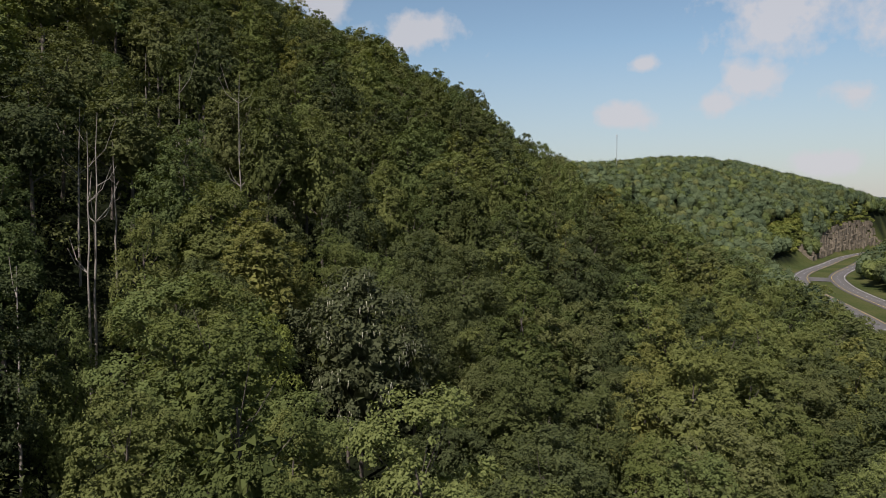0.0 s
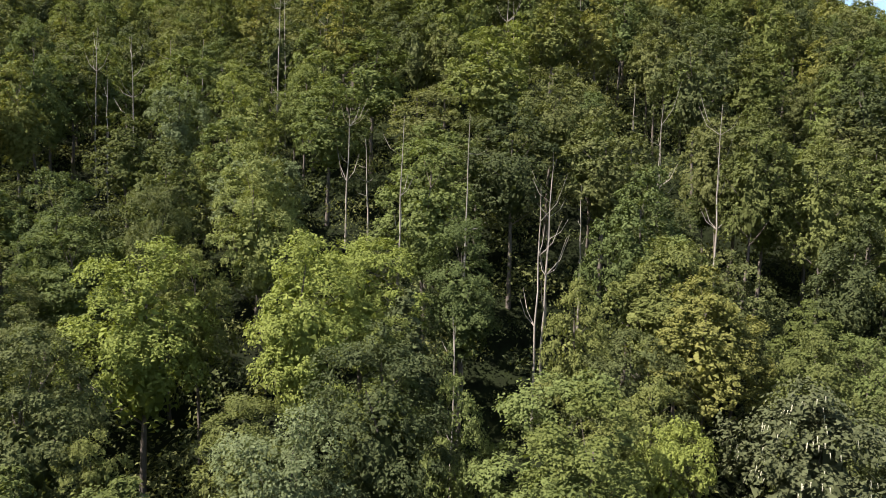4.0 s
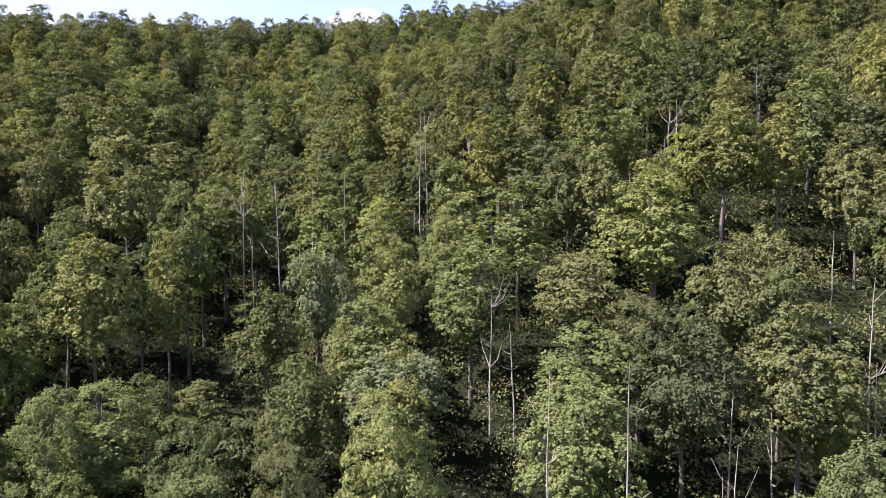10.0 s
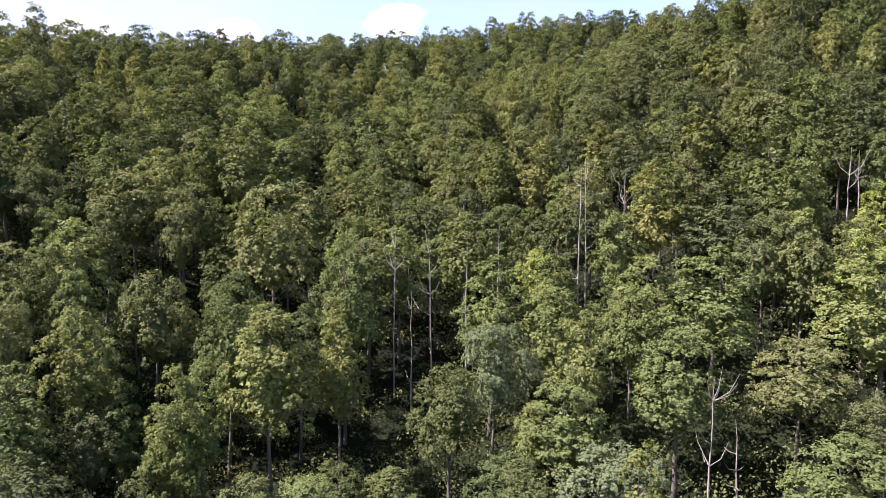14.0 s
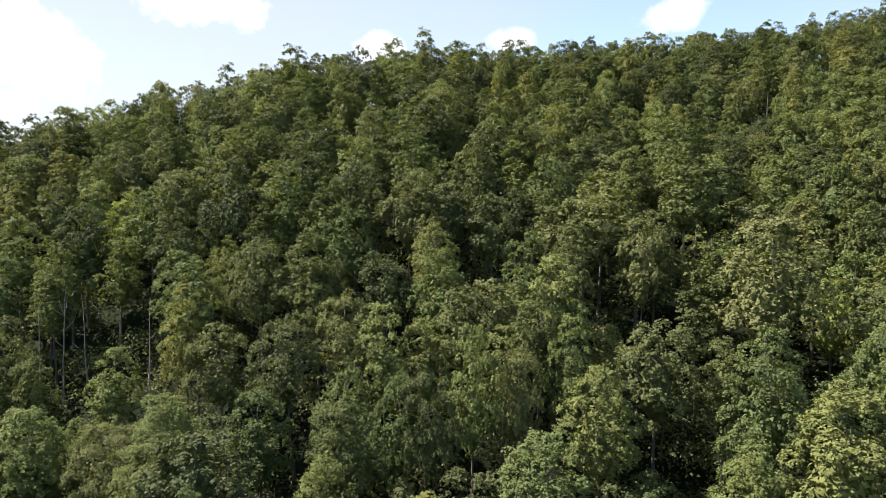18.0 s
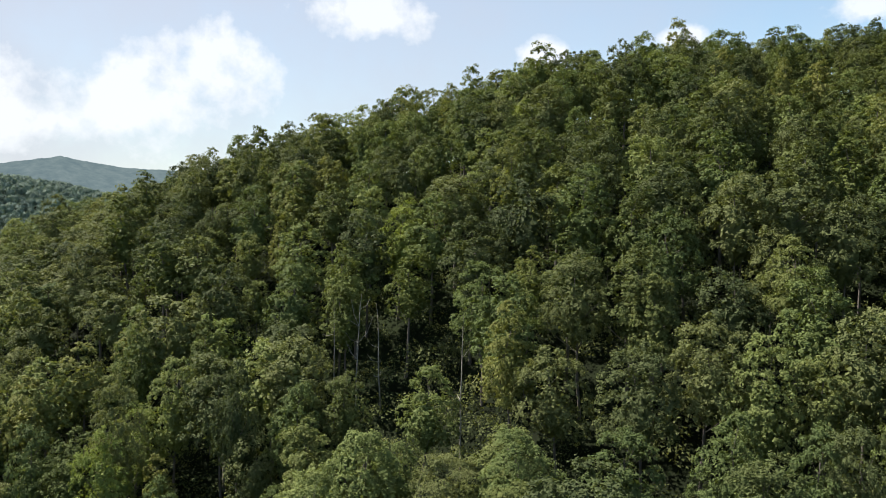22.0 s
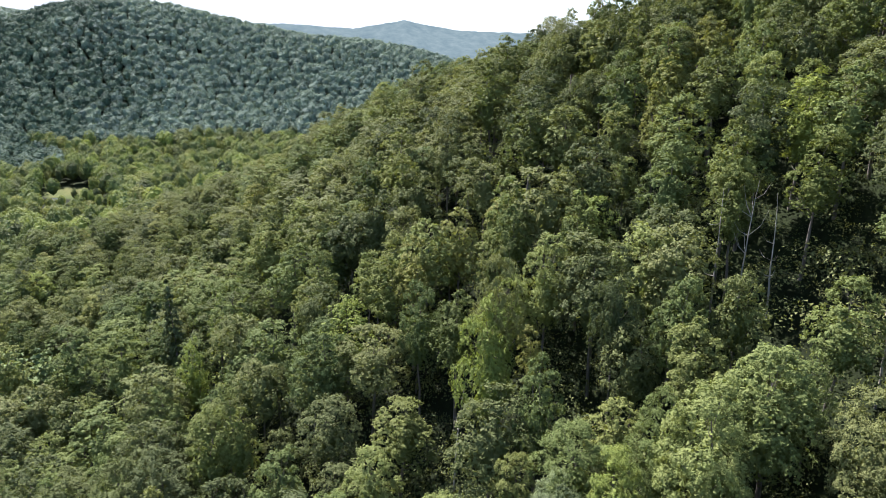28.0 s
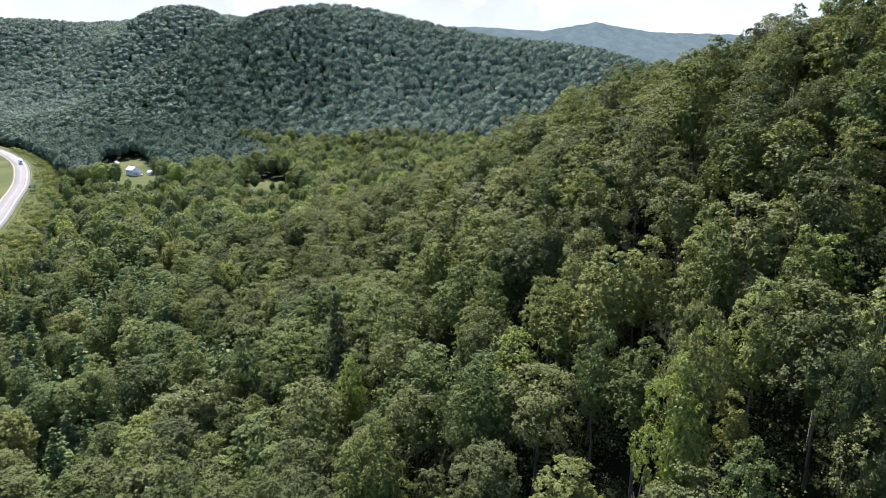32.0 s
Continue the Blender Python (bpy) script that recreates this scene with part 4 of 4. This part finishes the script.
def box(bm, size, at, turn=0.0, bevel=0.0):
    made = bmesh.ops.create_cube(bm, size=1.0, matrix=Matrix.Translation(at) @ Matrix.Rotation(turn, 4, "Z") @ Matrix.Diagonal((*size, 1)))
    if bevel:
        edges = list({e for v in made["verts"] for e in v.link_edges})
        bmesh.ops.bevel(bm, geom=edges, offset=bevel, segments=2, affect="EDGES")


def solid(name, mat, build):
    bm = bmesh.new()
    build(bm)
    me = bpy.data.meshes.new(name)
    bm.to_mesh(me)
    bm.free()
    me.materials.append(mat)
    return me


def block(name, size, at, mat, parent, label="", turn=0.0, bevel=0.0):
    return part(name, solid(name, mat, lambda bm: box(bm, size, at, turn, bevel)), parent, label)


def cylinder(name, radius, length, at, axis, mat, parent, label="", sides=16):
    turn = {"x": Euler((0, radians(90), 0)), "y": Euler((radians(90), 0, 0)), "z": Euler((0, 0, 0))}[axis].to_matrix().to_4x4()
    return part(name, solid(name, mat, lambda bm: bmesh.ops.create_cone(bm, cap_ends=True, segments=sides, radius1=radius, radius2=radius, depth=length, matrix=Matrix.Translation(at) @ turn)), parent, label)


def along(a, x, lift=0.0):
    """A place on the highway near x, a metres left of its middle, and its heading."""
    line = offset_line(a, lift)
    i = int(np.argmin(np.abs(line[:, 0] - x)))
    d = line[min(i + 1, len(line) - 1)] - line[max(i - 1, 0)]
    return line[i], math.atan2(d[1], d[0])


def make_guard_rail():
    rail = thing("guard_rail", "long galvanised steel guard rail on the outside of the bend", "guard rail")
    line = offset_line(21.3, 0.55)
    keep = [i for i, p in enumerate(line) if -1040 < p[0] < -500]
    v, f = [], []
    for n, i in enumerate(keep):
        x, y, z = line[i]
        v += [(x, y, z - 0.15), (x, y - 0.05, z), (x, y, z + 0.15), (x, y + 0.06, z + 0.15), (x, y + 0.06, z - 0.15)]
        if n:
            o = (n - 1) * 5
            f += [(o + k, o + (k + 1) % 5, o + 5 + (k + 1) % 5, o + 5 + k) for k in range(5)]
    part("beam", mesh_of("beam", v, f, STEEL), rail)
    post = solid("post", STEEL, lambda bm: box(bm, (0.15, 0.12, 0.9), (0, 0, 0)))
    for i in keep:
        p = part("post", post, rail)
        p.location = (line[i][0], line[i][1] + 0.12, line[i][2] - 0.3)


def make_sign():
    (x, y, z), turn = along(25.0, -684)
    z = float(land(np.array(x), np.array(y)))
    sign = thing("road_sign", "green highway sign with white bars on two steel posts", "road sign")
    for k in (-1.2, 1.2):
        block("post", (0.12, 0.12, 4.2), (x, y + k, z + 1.9), STEEL, sign)
    block("panel", (0.06, 4.6, 2.0), (x + 0.12, y, z + 3.2), GREEN, sign, "green sheet panel", bevel=0.02)
    for k, (w, o) in enumerate(((3.4, 0.2), (2.6, -0.3), (1.6, 0.1))):
        block("lettering", (0.012, w, 0.26), (x + 0.16, y + o, z + 3.75 - k * 0.55), LINE, sign, "white bar of lettering")


def make_truck():
    (x, y, z), turn = along(15.6, -868)
    truck = thing("box_truck", "cream-coloured box truck driving on the highway", "truck")
    block("cargo_box", (7.4, 2.5, 2.7), (-0.9, 0, 2.35), BEIGE, truck, "cream cargo box", bevel=0.08)
    block("cab", (2.1, 2.3, 2.1), (4.0, 0, 1.65), BEIGE, truck, "cream driver's cab", bevel=0.22)
    block("windscreen", (0.05, 1.9, 0.8), (5.05, 0, 2.1), GLASS, truck, "dark windscreen")
    block("bumper", (0.25, 2.3, 0.35), (5.1, 0, 0.65), STEEL, truck)
    block("chassis", (9.0, 1.0, 0.25), (0.2, 0, 0.85), DARK, truck)
    for a in (-3.2, -2.1, 3.6):
        for b in (-1.0, 1.0):
            w = cylinder("wheel", 0.5, 0.35, (a, b, 0.5), "y", RUBBER, truck, "black tyre on a steel rim")
            cylinder("rim", 0.27, 0.37, (a, b, 0.5), "y", STEEL, w)
    for b in (-0.8, 0.8):
        block("headlight", (0.06, 0.3, 0.2), (5.06, b, 1.05), GLASS, truck)
    truck.matrix_basis = pose(x, y, z + 0.02, 0, 0, math.degrees(turn)) @ Matrix.Scale(1.2, 4)


def make_car():
    (x, y, z), turn = along(-15.0, 509)
    car = thing("car", "small black car driving on the far carriageway", "car")

    def shell(bm):
        side = [(-2.2, 0.35), (-2.25, 0.85), (-1.9, 1.0), (-1.3, 1.42), (0.3, 1.45), (1.0, 0.98), (2.0, 0.85), (2.2, 0.6), (2.15, 0.35)]
        rows = []
        for yy, k in ((-0.88, 0.96), (-0.7, 1.0), (0.7, 1.0), (0.88, 0.96)):
            rows.append([bm.verts.new((a, yy * (0.8 if b > 1.2 else 1), b * k)) for a, b in side])
        for p, q in zip(rows, rows[1:]):
            for i in range(len(side)):
                bm.faces.new((p[i], p[(i + 1) % len(side)], q[(i + 1) % len(side)], q[i]))
        bm.faces.new(rows[0][::-1])
        bm.faces.new(rows[-1])
        bmesh.ops.recalc_face_normals(bm, faces=bm.faces[:])

    part("body", solid("car_body", DARK, shell), car, "black painted body")
    block("windscreen", (0.05, 1.2, 0.5), (0.72, 0, 1.2), GLASS, car)
    block("rear_window", (0.05, 1.2, 0.4), (-1.62, 0, 1.2), GLASS, car)
    for a in (-1.35, 1.35):
        for b in (-0.82, 0.82):
            w = cylinder("wheel", 0.32, 0.22, (a, b, 0.32), "y", RUBBER, car, "black tyre on an alloy rim")
            cylinder("rim", 0.19, 0.24, (a, b, 0.32), "y", STEEL, w)
    car.matrix_basis = pose(x, y, z + 0.02, 0, 0, math.degrees(turn) + 180)


make_highway()
make_guard_rail()
make_sign()
make_truck()
make_car()


# ---- house in the valley ----
def gable(bm, wide, deep, eave, ridge, over=0.5):
    """A pitched roof shell along x."""
    a, b = wide / 2 + over, deep / 2 + over
    low = eave - over * (ridge - eave) / (deep / 2)
    t = 0.18
    pts = [(-a, -b, low), (a, -b, low), (a, 0, ridge), (-a, 0, ridge), (a, b, low), (-a, b, low)]
    top = [bm.verts.new((x, y, z + t)) for x, y, z in pts]
    bot = [bm.verts.new(p) for p in pts]
    for q in ((0, 1, 2, 3), (3, 2, 4, 5)):
        bm.faces.new([top[i] for i in q])
        bm.faces.new([bot[i] for i in q[::-1]])
    rim = [0, 1, 2, 4, 5, 3]
    for i in range(6):
        p, q = rim[i], rim[(i + 1) % 6]
        bm.faces.new((bot[p], bot[q], top[q], top[p]))
    bmesh.ops.recalc_face_normals(bm, faces=bm.faces[:])


def walls(bm, wide, deep, eave, ridge):
    a, b = wide / 2, deep / 2
    lo = [bm.verts.new(p) for p in ((-a, -b, -0.6), (a, -b, -0.6), (a, b, -0.6), (-a, b, -0.6))]
    hi = [bm.verts.new(p) for p in ((-a, -b, eave), (a, -b, eave), (a, b, eave), (-a, b, eave))]
    e, w = bm.verts.new((a, 0, ridge - 0.05)), bm.verts.new((-a, 0, ridge - 0.05))
    bm.faces.new((lo[0], lo[1], hi[1], hi[0]))
    bm.faces.new((lo[2], lo[3], hi[3], hi[2]))
    bm.faces.new((lo[1], lo[2], hi[2], e, hi[1]))
    bm.faces.new((lo[3], lo[0], hi[0], w, hi[3]))
    bm.faces.new((hi[0], hi[1], e, w))
    bm.faces.new((hi[2], hi[3], w, e))


def make_house():
    x, y = HOUSE
    z = float(land(np.array(x), np.array(y)))
    house = thing("house", "small white farmhouse with a grey metal roof on a lawn", "house")
    part("wall", solid("house_wall", WHITE, lambda bm: walls(bm, 13, 9, 5.2, 8.2)), house, "white board walls")
    part("roof", solid("house_roof", ROOF, lambda bm: gable(bm, 13, 9, 5.2, 8.2)), house, "light grey metal gable roof")
    part("porch_roof", solid("porch_roof", ROOF, lambda bm: box(bm, (3.4, 10, 0.15), (8.4, 0, 3.0))), house)
    for k in (-4.6, -1.5, 1.5, 4.6):
        block("porch_post", (0.18, 0.18, 3.4), (9.8, k, 1.3), WHITE, house)
    block("porch_floor", (3.4, 10, 0.4), (8.4, 0, -0.1), WHITE, house)
    block("chimney", (0.8, 0.8, 2.0), (-2, 0.4, 8.8), ROCK, house)
    for a in (-4.2, 0, 4.2):
        for side in (-1, 1):
            w = block("window", (1.1, 0.08, 1.5), (a, side * 4.54, 3.2), GLASS, house)
            block("sill", (1.3, 0.2, 0.1), (a, side * 4.6, 2.4), WHITE, w)
    for b in (-2.8, 2.8):
        w = block("window", (0.08, 1.1, 1.5), (6.54, b, 2.0), GLASS, house)
        block("sill", (0.2, 1.3, 0.1), (6.6, b, 1.2), WHITE, w)
    block("door", (0.08, 1.0, 2.1), (6.54, 0, 1.1), DARK, house)
    house.matrix_basis = pose(x, y, z + 0.3, 0, 0, 24)
    shed = thing("shed", "low white outbuilding with a metal roof beside the house", "shed")
    part("wall", solid("shed_wall", WHITE, lambda bm: walls(bm, 9, 6, 2.6, 4.0)), shed)
    part("roof", solid("shed_roof", ROOF, lambda bm: gable(bm, 9, 6, 2.6, 4.0)), shed)
    block("door", (0.08, 2.2, 2.1), (4.54, 0, 1.05), DARK, shed)
    sx, sy = x + 6, y + 17
    shed.matrix_basis = pose(sx, sy, float(land(np.array(sx), np.array(sy))) + 0.2, 0, 0, 10)
    barn = thing("barn", "weathered small barn at the edge of the lawn", "barn")
    part("wall", solid("barn_wall", BARK, lambda bm: walls(bm, 8, 6, 3.4, 5.4)), barn)
    part("roof", solid("barn_roof", STEEL, lambda bm: gable(bm, 8, 6, 3.4, 5.4)), barn)
    bx, by = x - 62, y - 14
    barn.matrix_basis = pose(bx, by, float(land(np.array(bx), np.array(by))) + 0.2, 0, 0, -20)
    trailer = thing("trailer", "small white trailer parked at the edge of the field", "trailer")
    block("body", (5.0, 2.3, 2.2), (0, 0, 1.7), WHITE, trailer, "white trailer body", bevel=0.15)
    for b in (-1.0, 1.0):
        cylinder("wheel", 0.35, 0.22, (0, b, 0.35), "y", RUBBER, trailer)
    block("hitch", (1.6, 0.12, 0.12), (3.2, 0, 0.6), STEEL, trailer)
    tx, ty = -712.0, 151.0
    trailer.matrix_basis = pose(tx, ty, float(land(np.array(tx), np.array(ty))) + 0.02, 0, 0, 60)


make_house()


# ---- mast on the hill ----
def make_mast():
    x, y = 1080.0, 137.0
    z = float(land(np.array(x), np.array(y)))
    mast = thing("radio_mast", "slim steel lattice radio mast on the wooded hilltop", "mast")
    high = 58.0
    for k in range(3):
        a = k * 2.0944
        v, f = tube([(math.cos(a) * 0.7, math.sin(a) * 0.7, -1), (math.cos(a) * 0.7, math.sin(a) * 0.7, high)], [0.13, 0.13], 5)
        part("leg", mesh_of("leg", v, f, STEEL), mast)
    for i in range(28):
        k = i % 3
        a, b = k * 2.0944, (k + 1) * 2.0944
        v, f = tube([(math.cos(a) * 0.7, math.sin(a) * 0.7, i * 2.0), (math.cos(b) * 0.7, math.sin(b) * 0.7, i * 2.0 + 2.0)], [0.06, 0.06], 4)
        part("brace", mesh_of("brace", v, f, STEEL), mast)
    block("antenna", (2.4, 0.5, 2.2), (0, 0, high - 1.5), WHITE, mast, "pale antenna panel at the top", bevel=0.1)
    mast.matrix_basis = pose(x, y, z)


make_mast()


# ---- dead trees ----
def make_dead_tree(x, y, top, lean, forked, seed):
    rng = np.random.default_rng(900 + seed)
    dead = thing("dead_tree", ("bleached dead tree with a forked bare top" if forked else "bleached bare dead trunk") + " standing among green trees", "dead tree", "dead trees of the slope")
    z = float(land(np.array(x), np.array(y)))
    high = top - z
    n = 8
    line = [(lean * (i / n) ** 2 + rng.normal(0, 0.05), rng.normal(0, 0.05) + 0.3 * lean * i / n, -0.8 + (high + 0.8) * i / n) for i in range(n + 1)]
    wide = 0.14
    v, f = tube(line, [wide * (1.2 - 1.05 * i / n) for i in range(n + 1)], 7)
    part("trunk", mesh_of("dead_trunk", v, f, DEADWOOD, smooth=True), dead, "smooth grey-white trunk without bark")
    for k in range(int(rng.integers(4, 7)) + 3 * forked):
        i = int(rng.integers(n // 2 if forked else 3, n))
        a, long = rng.uniform(0, 6.28), rng.uniform(0.8, 2.6) * (1.35 if forked else 1.0)
        p = np.array(line[i])
        rise = rng.uniform(0.5, 1.5) if forked else rng.uniform(-0.1, 0.7)
        q = p + np.array([math.cos(a), math.sin(a), rise * 0.8]) * long * 0.55
        e = q + np.array([math.cos(a) * 0.6, math.sin(a) * 0.6, rise + 0.3]) * long * 0.6
        w = wide * (1.1 - i / n) * 0.4 + 0.025
        v, f = tube([tuple(p), tuple(q), tuple(e)], [w, w * 0.7, 0.015], 5)
        part("branch", mesh_of("dead_branch", v, f, DEADWOOD, smooth=True), dead)
    dead.matrix_basis = pose(x, y, z, 0, 0, 0)


for n, row in enumerate(DEAD):
    make_dead_tree(*row, n)


# ---- rock cut by the highway ----
def make_rock_cut():
    rng = np.random.default_rng(77)
    cut = tagged(new("rock_cut"), "layered sandstone road cut with ledges and shrubs", "cliff", kind="structure")
    for row in range(5):
        line = offset_line(33.0 + row * 3.2)
        keep = [i for i, p in enumerate(line) if 905 < p[0] < 1260]
        for i in keep:
            x, y, z = line[i]
            d = line[min(i + 1, len(line) - 1)] - line[i - 1]
            turn = math.atan2(d[1], d[0])
            for half in (0, 1):
                w, h, t = rng.uniform(4.0, 6.6), rng.uniform(5.5, 8.0), rng.uniform(4, 6.5)
                back = rng.uniform(-0.9, 0.9)
                ax = x + (half - 0.5) * 6 * math.cos(turn) - math.sin(turn) * back
                ay = y + (half - 0.5) * 6 * math.sin(turn) + math.cos(turn) * back
                bm = bmesh.new()
                box(bm, (w, t, h), (0, 0, 0), 0, 0.35)
                for q in bm.verts:
                    q.co += Vector(rng.normal(0, 0.28, 3))
                me = bpy.data.meshes.new("rock")
                bm.to_mesh(me)
                bm.free()
                me.materials.append(ROCK)
                p = part("rock", me, cut)
                low = float(land(np.array(ax), np.array(ay)))
                p.matrix_basis = pose(ax, ay, low + rng.uniform(0.4, 1.8), rng.normal(0, 4), rng.normal(0, 4), math.degrees(turn) + rng.normal(0, 9))


make_rock_cut()


# ---- shrubs and understory ----
def shrub_form(seed, tall, wide, sprays, leaf):
    rng = np.random.default_rng(seed)
    v = []
    for k in range(6):
        c = np.array([rng.normal(0, wide * 0.35), rng.normal(0, wide * 0.35), tall * rng.uniform(0.35, 0.75)])
        d = sphere_points(rng, sprays)
        d[:, 2] = np.abs(d[:, 2]) * 1.1 - 0.15
        at = c + d * np.array([wide * 0.5, wide * 0.5, tall * 0.36]) * rng.uniform(0.7, 1.05, sprays)[:, None]
        v.append(leaves(rng, at, d, leaf))
    return np.concatenate(v)


def stuff_of_shrubs(name, label, x, y, rng, low, high, sprays, leaf, mat):
    forms = [shrub_form(600 + k, 2.0, 2.2, sprays, leaf) for k in range(6)]
    vs, ts = [], []
    z = land(x, y)
    for px, py, pz in zip(x, y, z):
        f = forms[int(rng.integers(6))]
        s, a = rng.uniform(low, high), rng.uniform(0, 6.28)
        c, q = math.cos(a), math.sin(a)
        vs.append(np.stack([(f[:, 0] * c - f[:, 1] * q) * s + px, (f[:, 0] * q + f[:, 1] * c) * s + py, f[:, 2] * s + pz - 0.1], 1))
        ts.append(np.full(len(f) // 3, rng.random()))
    v = np.concatenate(vs)
    tagged(new(name, mesh_of(name, v, np.arange(len(v)).reshape(-1, 3), mat, tint=np.concatenate(ts))), label, "shrubs", kind="stuff")


def plant_shrubs():
    x, y, rng = scatter(71, -1040, -380, -60, 20, 3.6)
    d, _ = road_gap(x, y)
    keep = (d > 26) & (d < 58) & (y > -70) & (rng.random(x.shape) < 0.13 + 0.6 * np.clip((d - 33 + 5 * wave(x, y, 11.0, 2)) / 15, 0, 1))
    stuff_of_shrubs("bank_shrubs", "scattered green shrubs on the grassy highway bank", x[keep], y[keep], rng, 0.35, 2.1, 40, 0.34, LEAF["shrub"])
    x, y, rng = scatter(74, -1040, -380, -60, 10, 1.7)
    d, _ = road_gap(x, y)
    keep = (d > 23.5) & (d < 46) & (y > -70) & (rng.random(x.shape) < 0.55)
    stuff_of_shrubs("bank_weeds", "tall weeds and rough grass on the highway bank", x[keep], y[keep], rng, 0.2, 0.5, 7, 0.5, LEAF["hickory"])
    x, y, rng = scatter(72, 850, 1290, -300, -20, 5.0)
    d, _ = road_gap(x, y)
    keep = (grassiness(x, y) > 0.3) & (d > 46) & (y + 127 + 0.34 * (x - 849) > 0) & (rng.random(x.shape) < 0.9)
    stuff_of_shrubs("cut_shrubs", "light green shrubs above the rock cut", x[keep], y[keep], rng, 0.9, 3.4, 16, 0.75, LEAF["shrub"])
    x, y, rng = scatter(75, -420, 330, -60, 330, 7.2)
    keep = in_sight(x, y, land(x, y), 6.0) & ((x < -160) | (x > 150) | (y > 150)) & (grassiness(x, y) < 0.3)
    stuff_of_shrubs("hill_understory", "leafy saplings under the trees up the slope and along its crest", x[keep], y[keep], rng, 1.6, 3.6, 30, 0.19, LEAF["maple"])
    x, y, rng = scatter(73, -160, 150, -50, 150, 4.8)
    keep = in_sight(x, y, land(x, y)) & (rng.random(x.shape) < 0.9)
    stuff_of_shrubs("understory", "shady understory saplings beneath the hillside trees", x[keep], y[keep], rng, 1.4, 3.4, 46, 0.115, LEAF["oak"])


plant_shrubs()


# ---- the distant ridge, painted in blue haze ----
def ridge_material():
    m, tree, out = material("haze_painted_glowing_woods")
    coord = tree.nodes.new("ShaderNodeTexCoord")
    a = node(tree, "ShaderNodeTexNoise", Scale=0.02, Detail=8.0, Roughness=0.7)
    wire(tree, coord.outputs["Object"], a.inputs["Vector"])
    # aerial haze is put into these blues, and the surface glows by itself
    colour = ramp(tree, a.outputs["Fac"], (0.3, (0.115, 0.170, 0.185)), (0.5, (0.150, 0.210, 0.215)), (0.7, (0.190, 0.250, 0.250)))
    glow = node(tree, "ShaderNodeEmission", Strength=RIDGE_GLOW)
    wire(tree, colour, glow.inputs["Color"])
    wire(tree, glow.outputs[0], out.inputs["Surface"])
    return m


def make_ridge():
    """Far ridge lines round the head of the valley: azimuth in degrees and the height of their crest over the eye."""
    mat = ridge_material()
    for far, eye, crest in (
        (3700.0, (-64, 18, 124), [(100, 1.5), (116, 2.2), (126, 2.5), (131, 2.65), (134.0, 2.79), (137.5, 2.9), (140, 3.25), (142.0, 3.66), (143.5, 3.4), (146, 3.0), (150.7, 3.29), (156, 3.3), (164, 3.1), (174, 3.0), (184, 2.95), (196, 2.6), (210, 2.2)]),
        (4000.0, (17, -32, 81), [(-60, 1.0), (-30, 1.1), (-12, 0.9), (0, 1.0), (12, 1.4), (30, 1.2), (50, 1.0)]),
    ):
        az = np.arange(crest[0][0], crest[-1][0], 0.1)
        top = np.interp(az, [c[0] for c in crest], [c[1] for c in crest])
        rough = np.random.default_rng(5).normal(0, 0.012, len(az)) + 0.018 * np.sin(az * 3.3 + 2 * np.sin(az * 0.7)) + 0.010 * np.sin(az * 9.1 + 3 * np.sin(az * 1.3))
        rows = []
        for k, down in ((0, 0.0), (1, 0.35), (2, 0.7), (3, 1.0)):
            r = far - 900 * down
            high = eye[2] + np.tan(np.radians(top + rough * (1 - down))) * far
            z = high * (1 - down) ** 1.2 + 10 * down + k * 4 * np.sin(az * 1.1 + k * 2)
            rows.append(np.stack([eye[0] + np.cos(np.radians(az)) * r, eye[1] + np.sin(np.radians(az)) * r, z], 1))
        v = np.concatenate(rows)
        n = len(az)
        i = np.arange(n - 1)
        f = np.concatenate([np.stack([k * n + i, k * n + i + 1, (k + 1) * n + i + 1, (k + 1) * n + i], 1) for k in range(3)])
        tagged(new("backdrop_ridge", mesh_of("backdrop_ridge", v, f, mat, smooth=True)), "wooded ridge on the horizon, painted hazy blue and self-lit", "backdrop", kind="structure")


make_ridge()
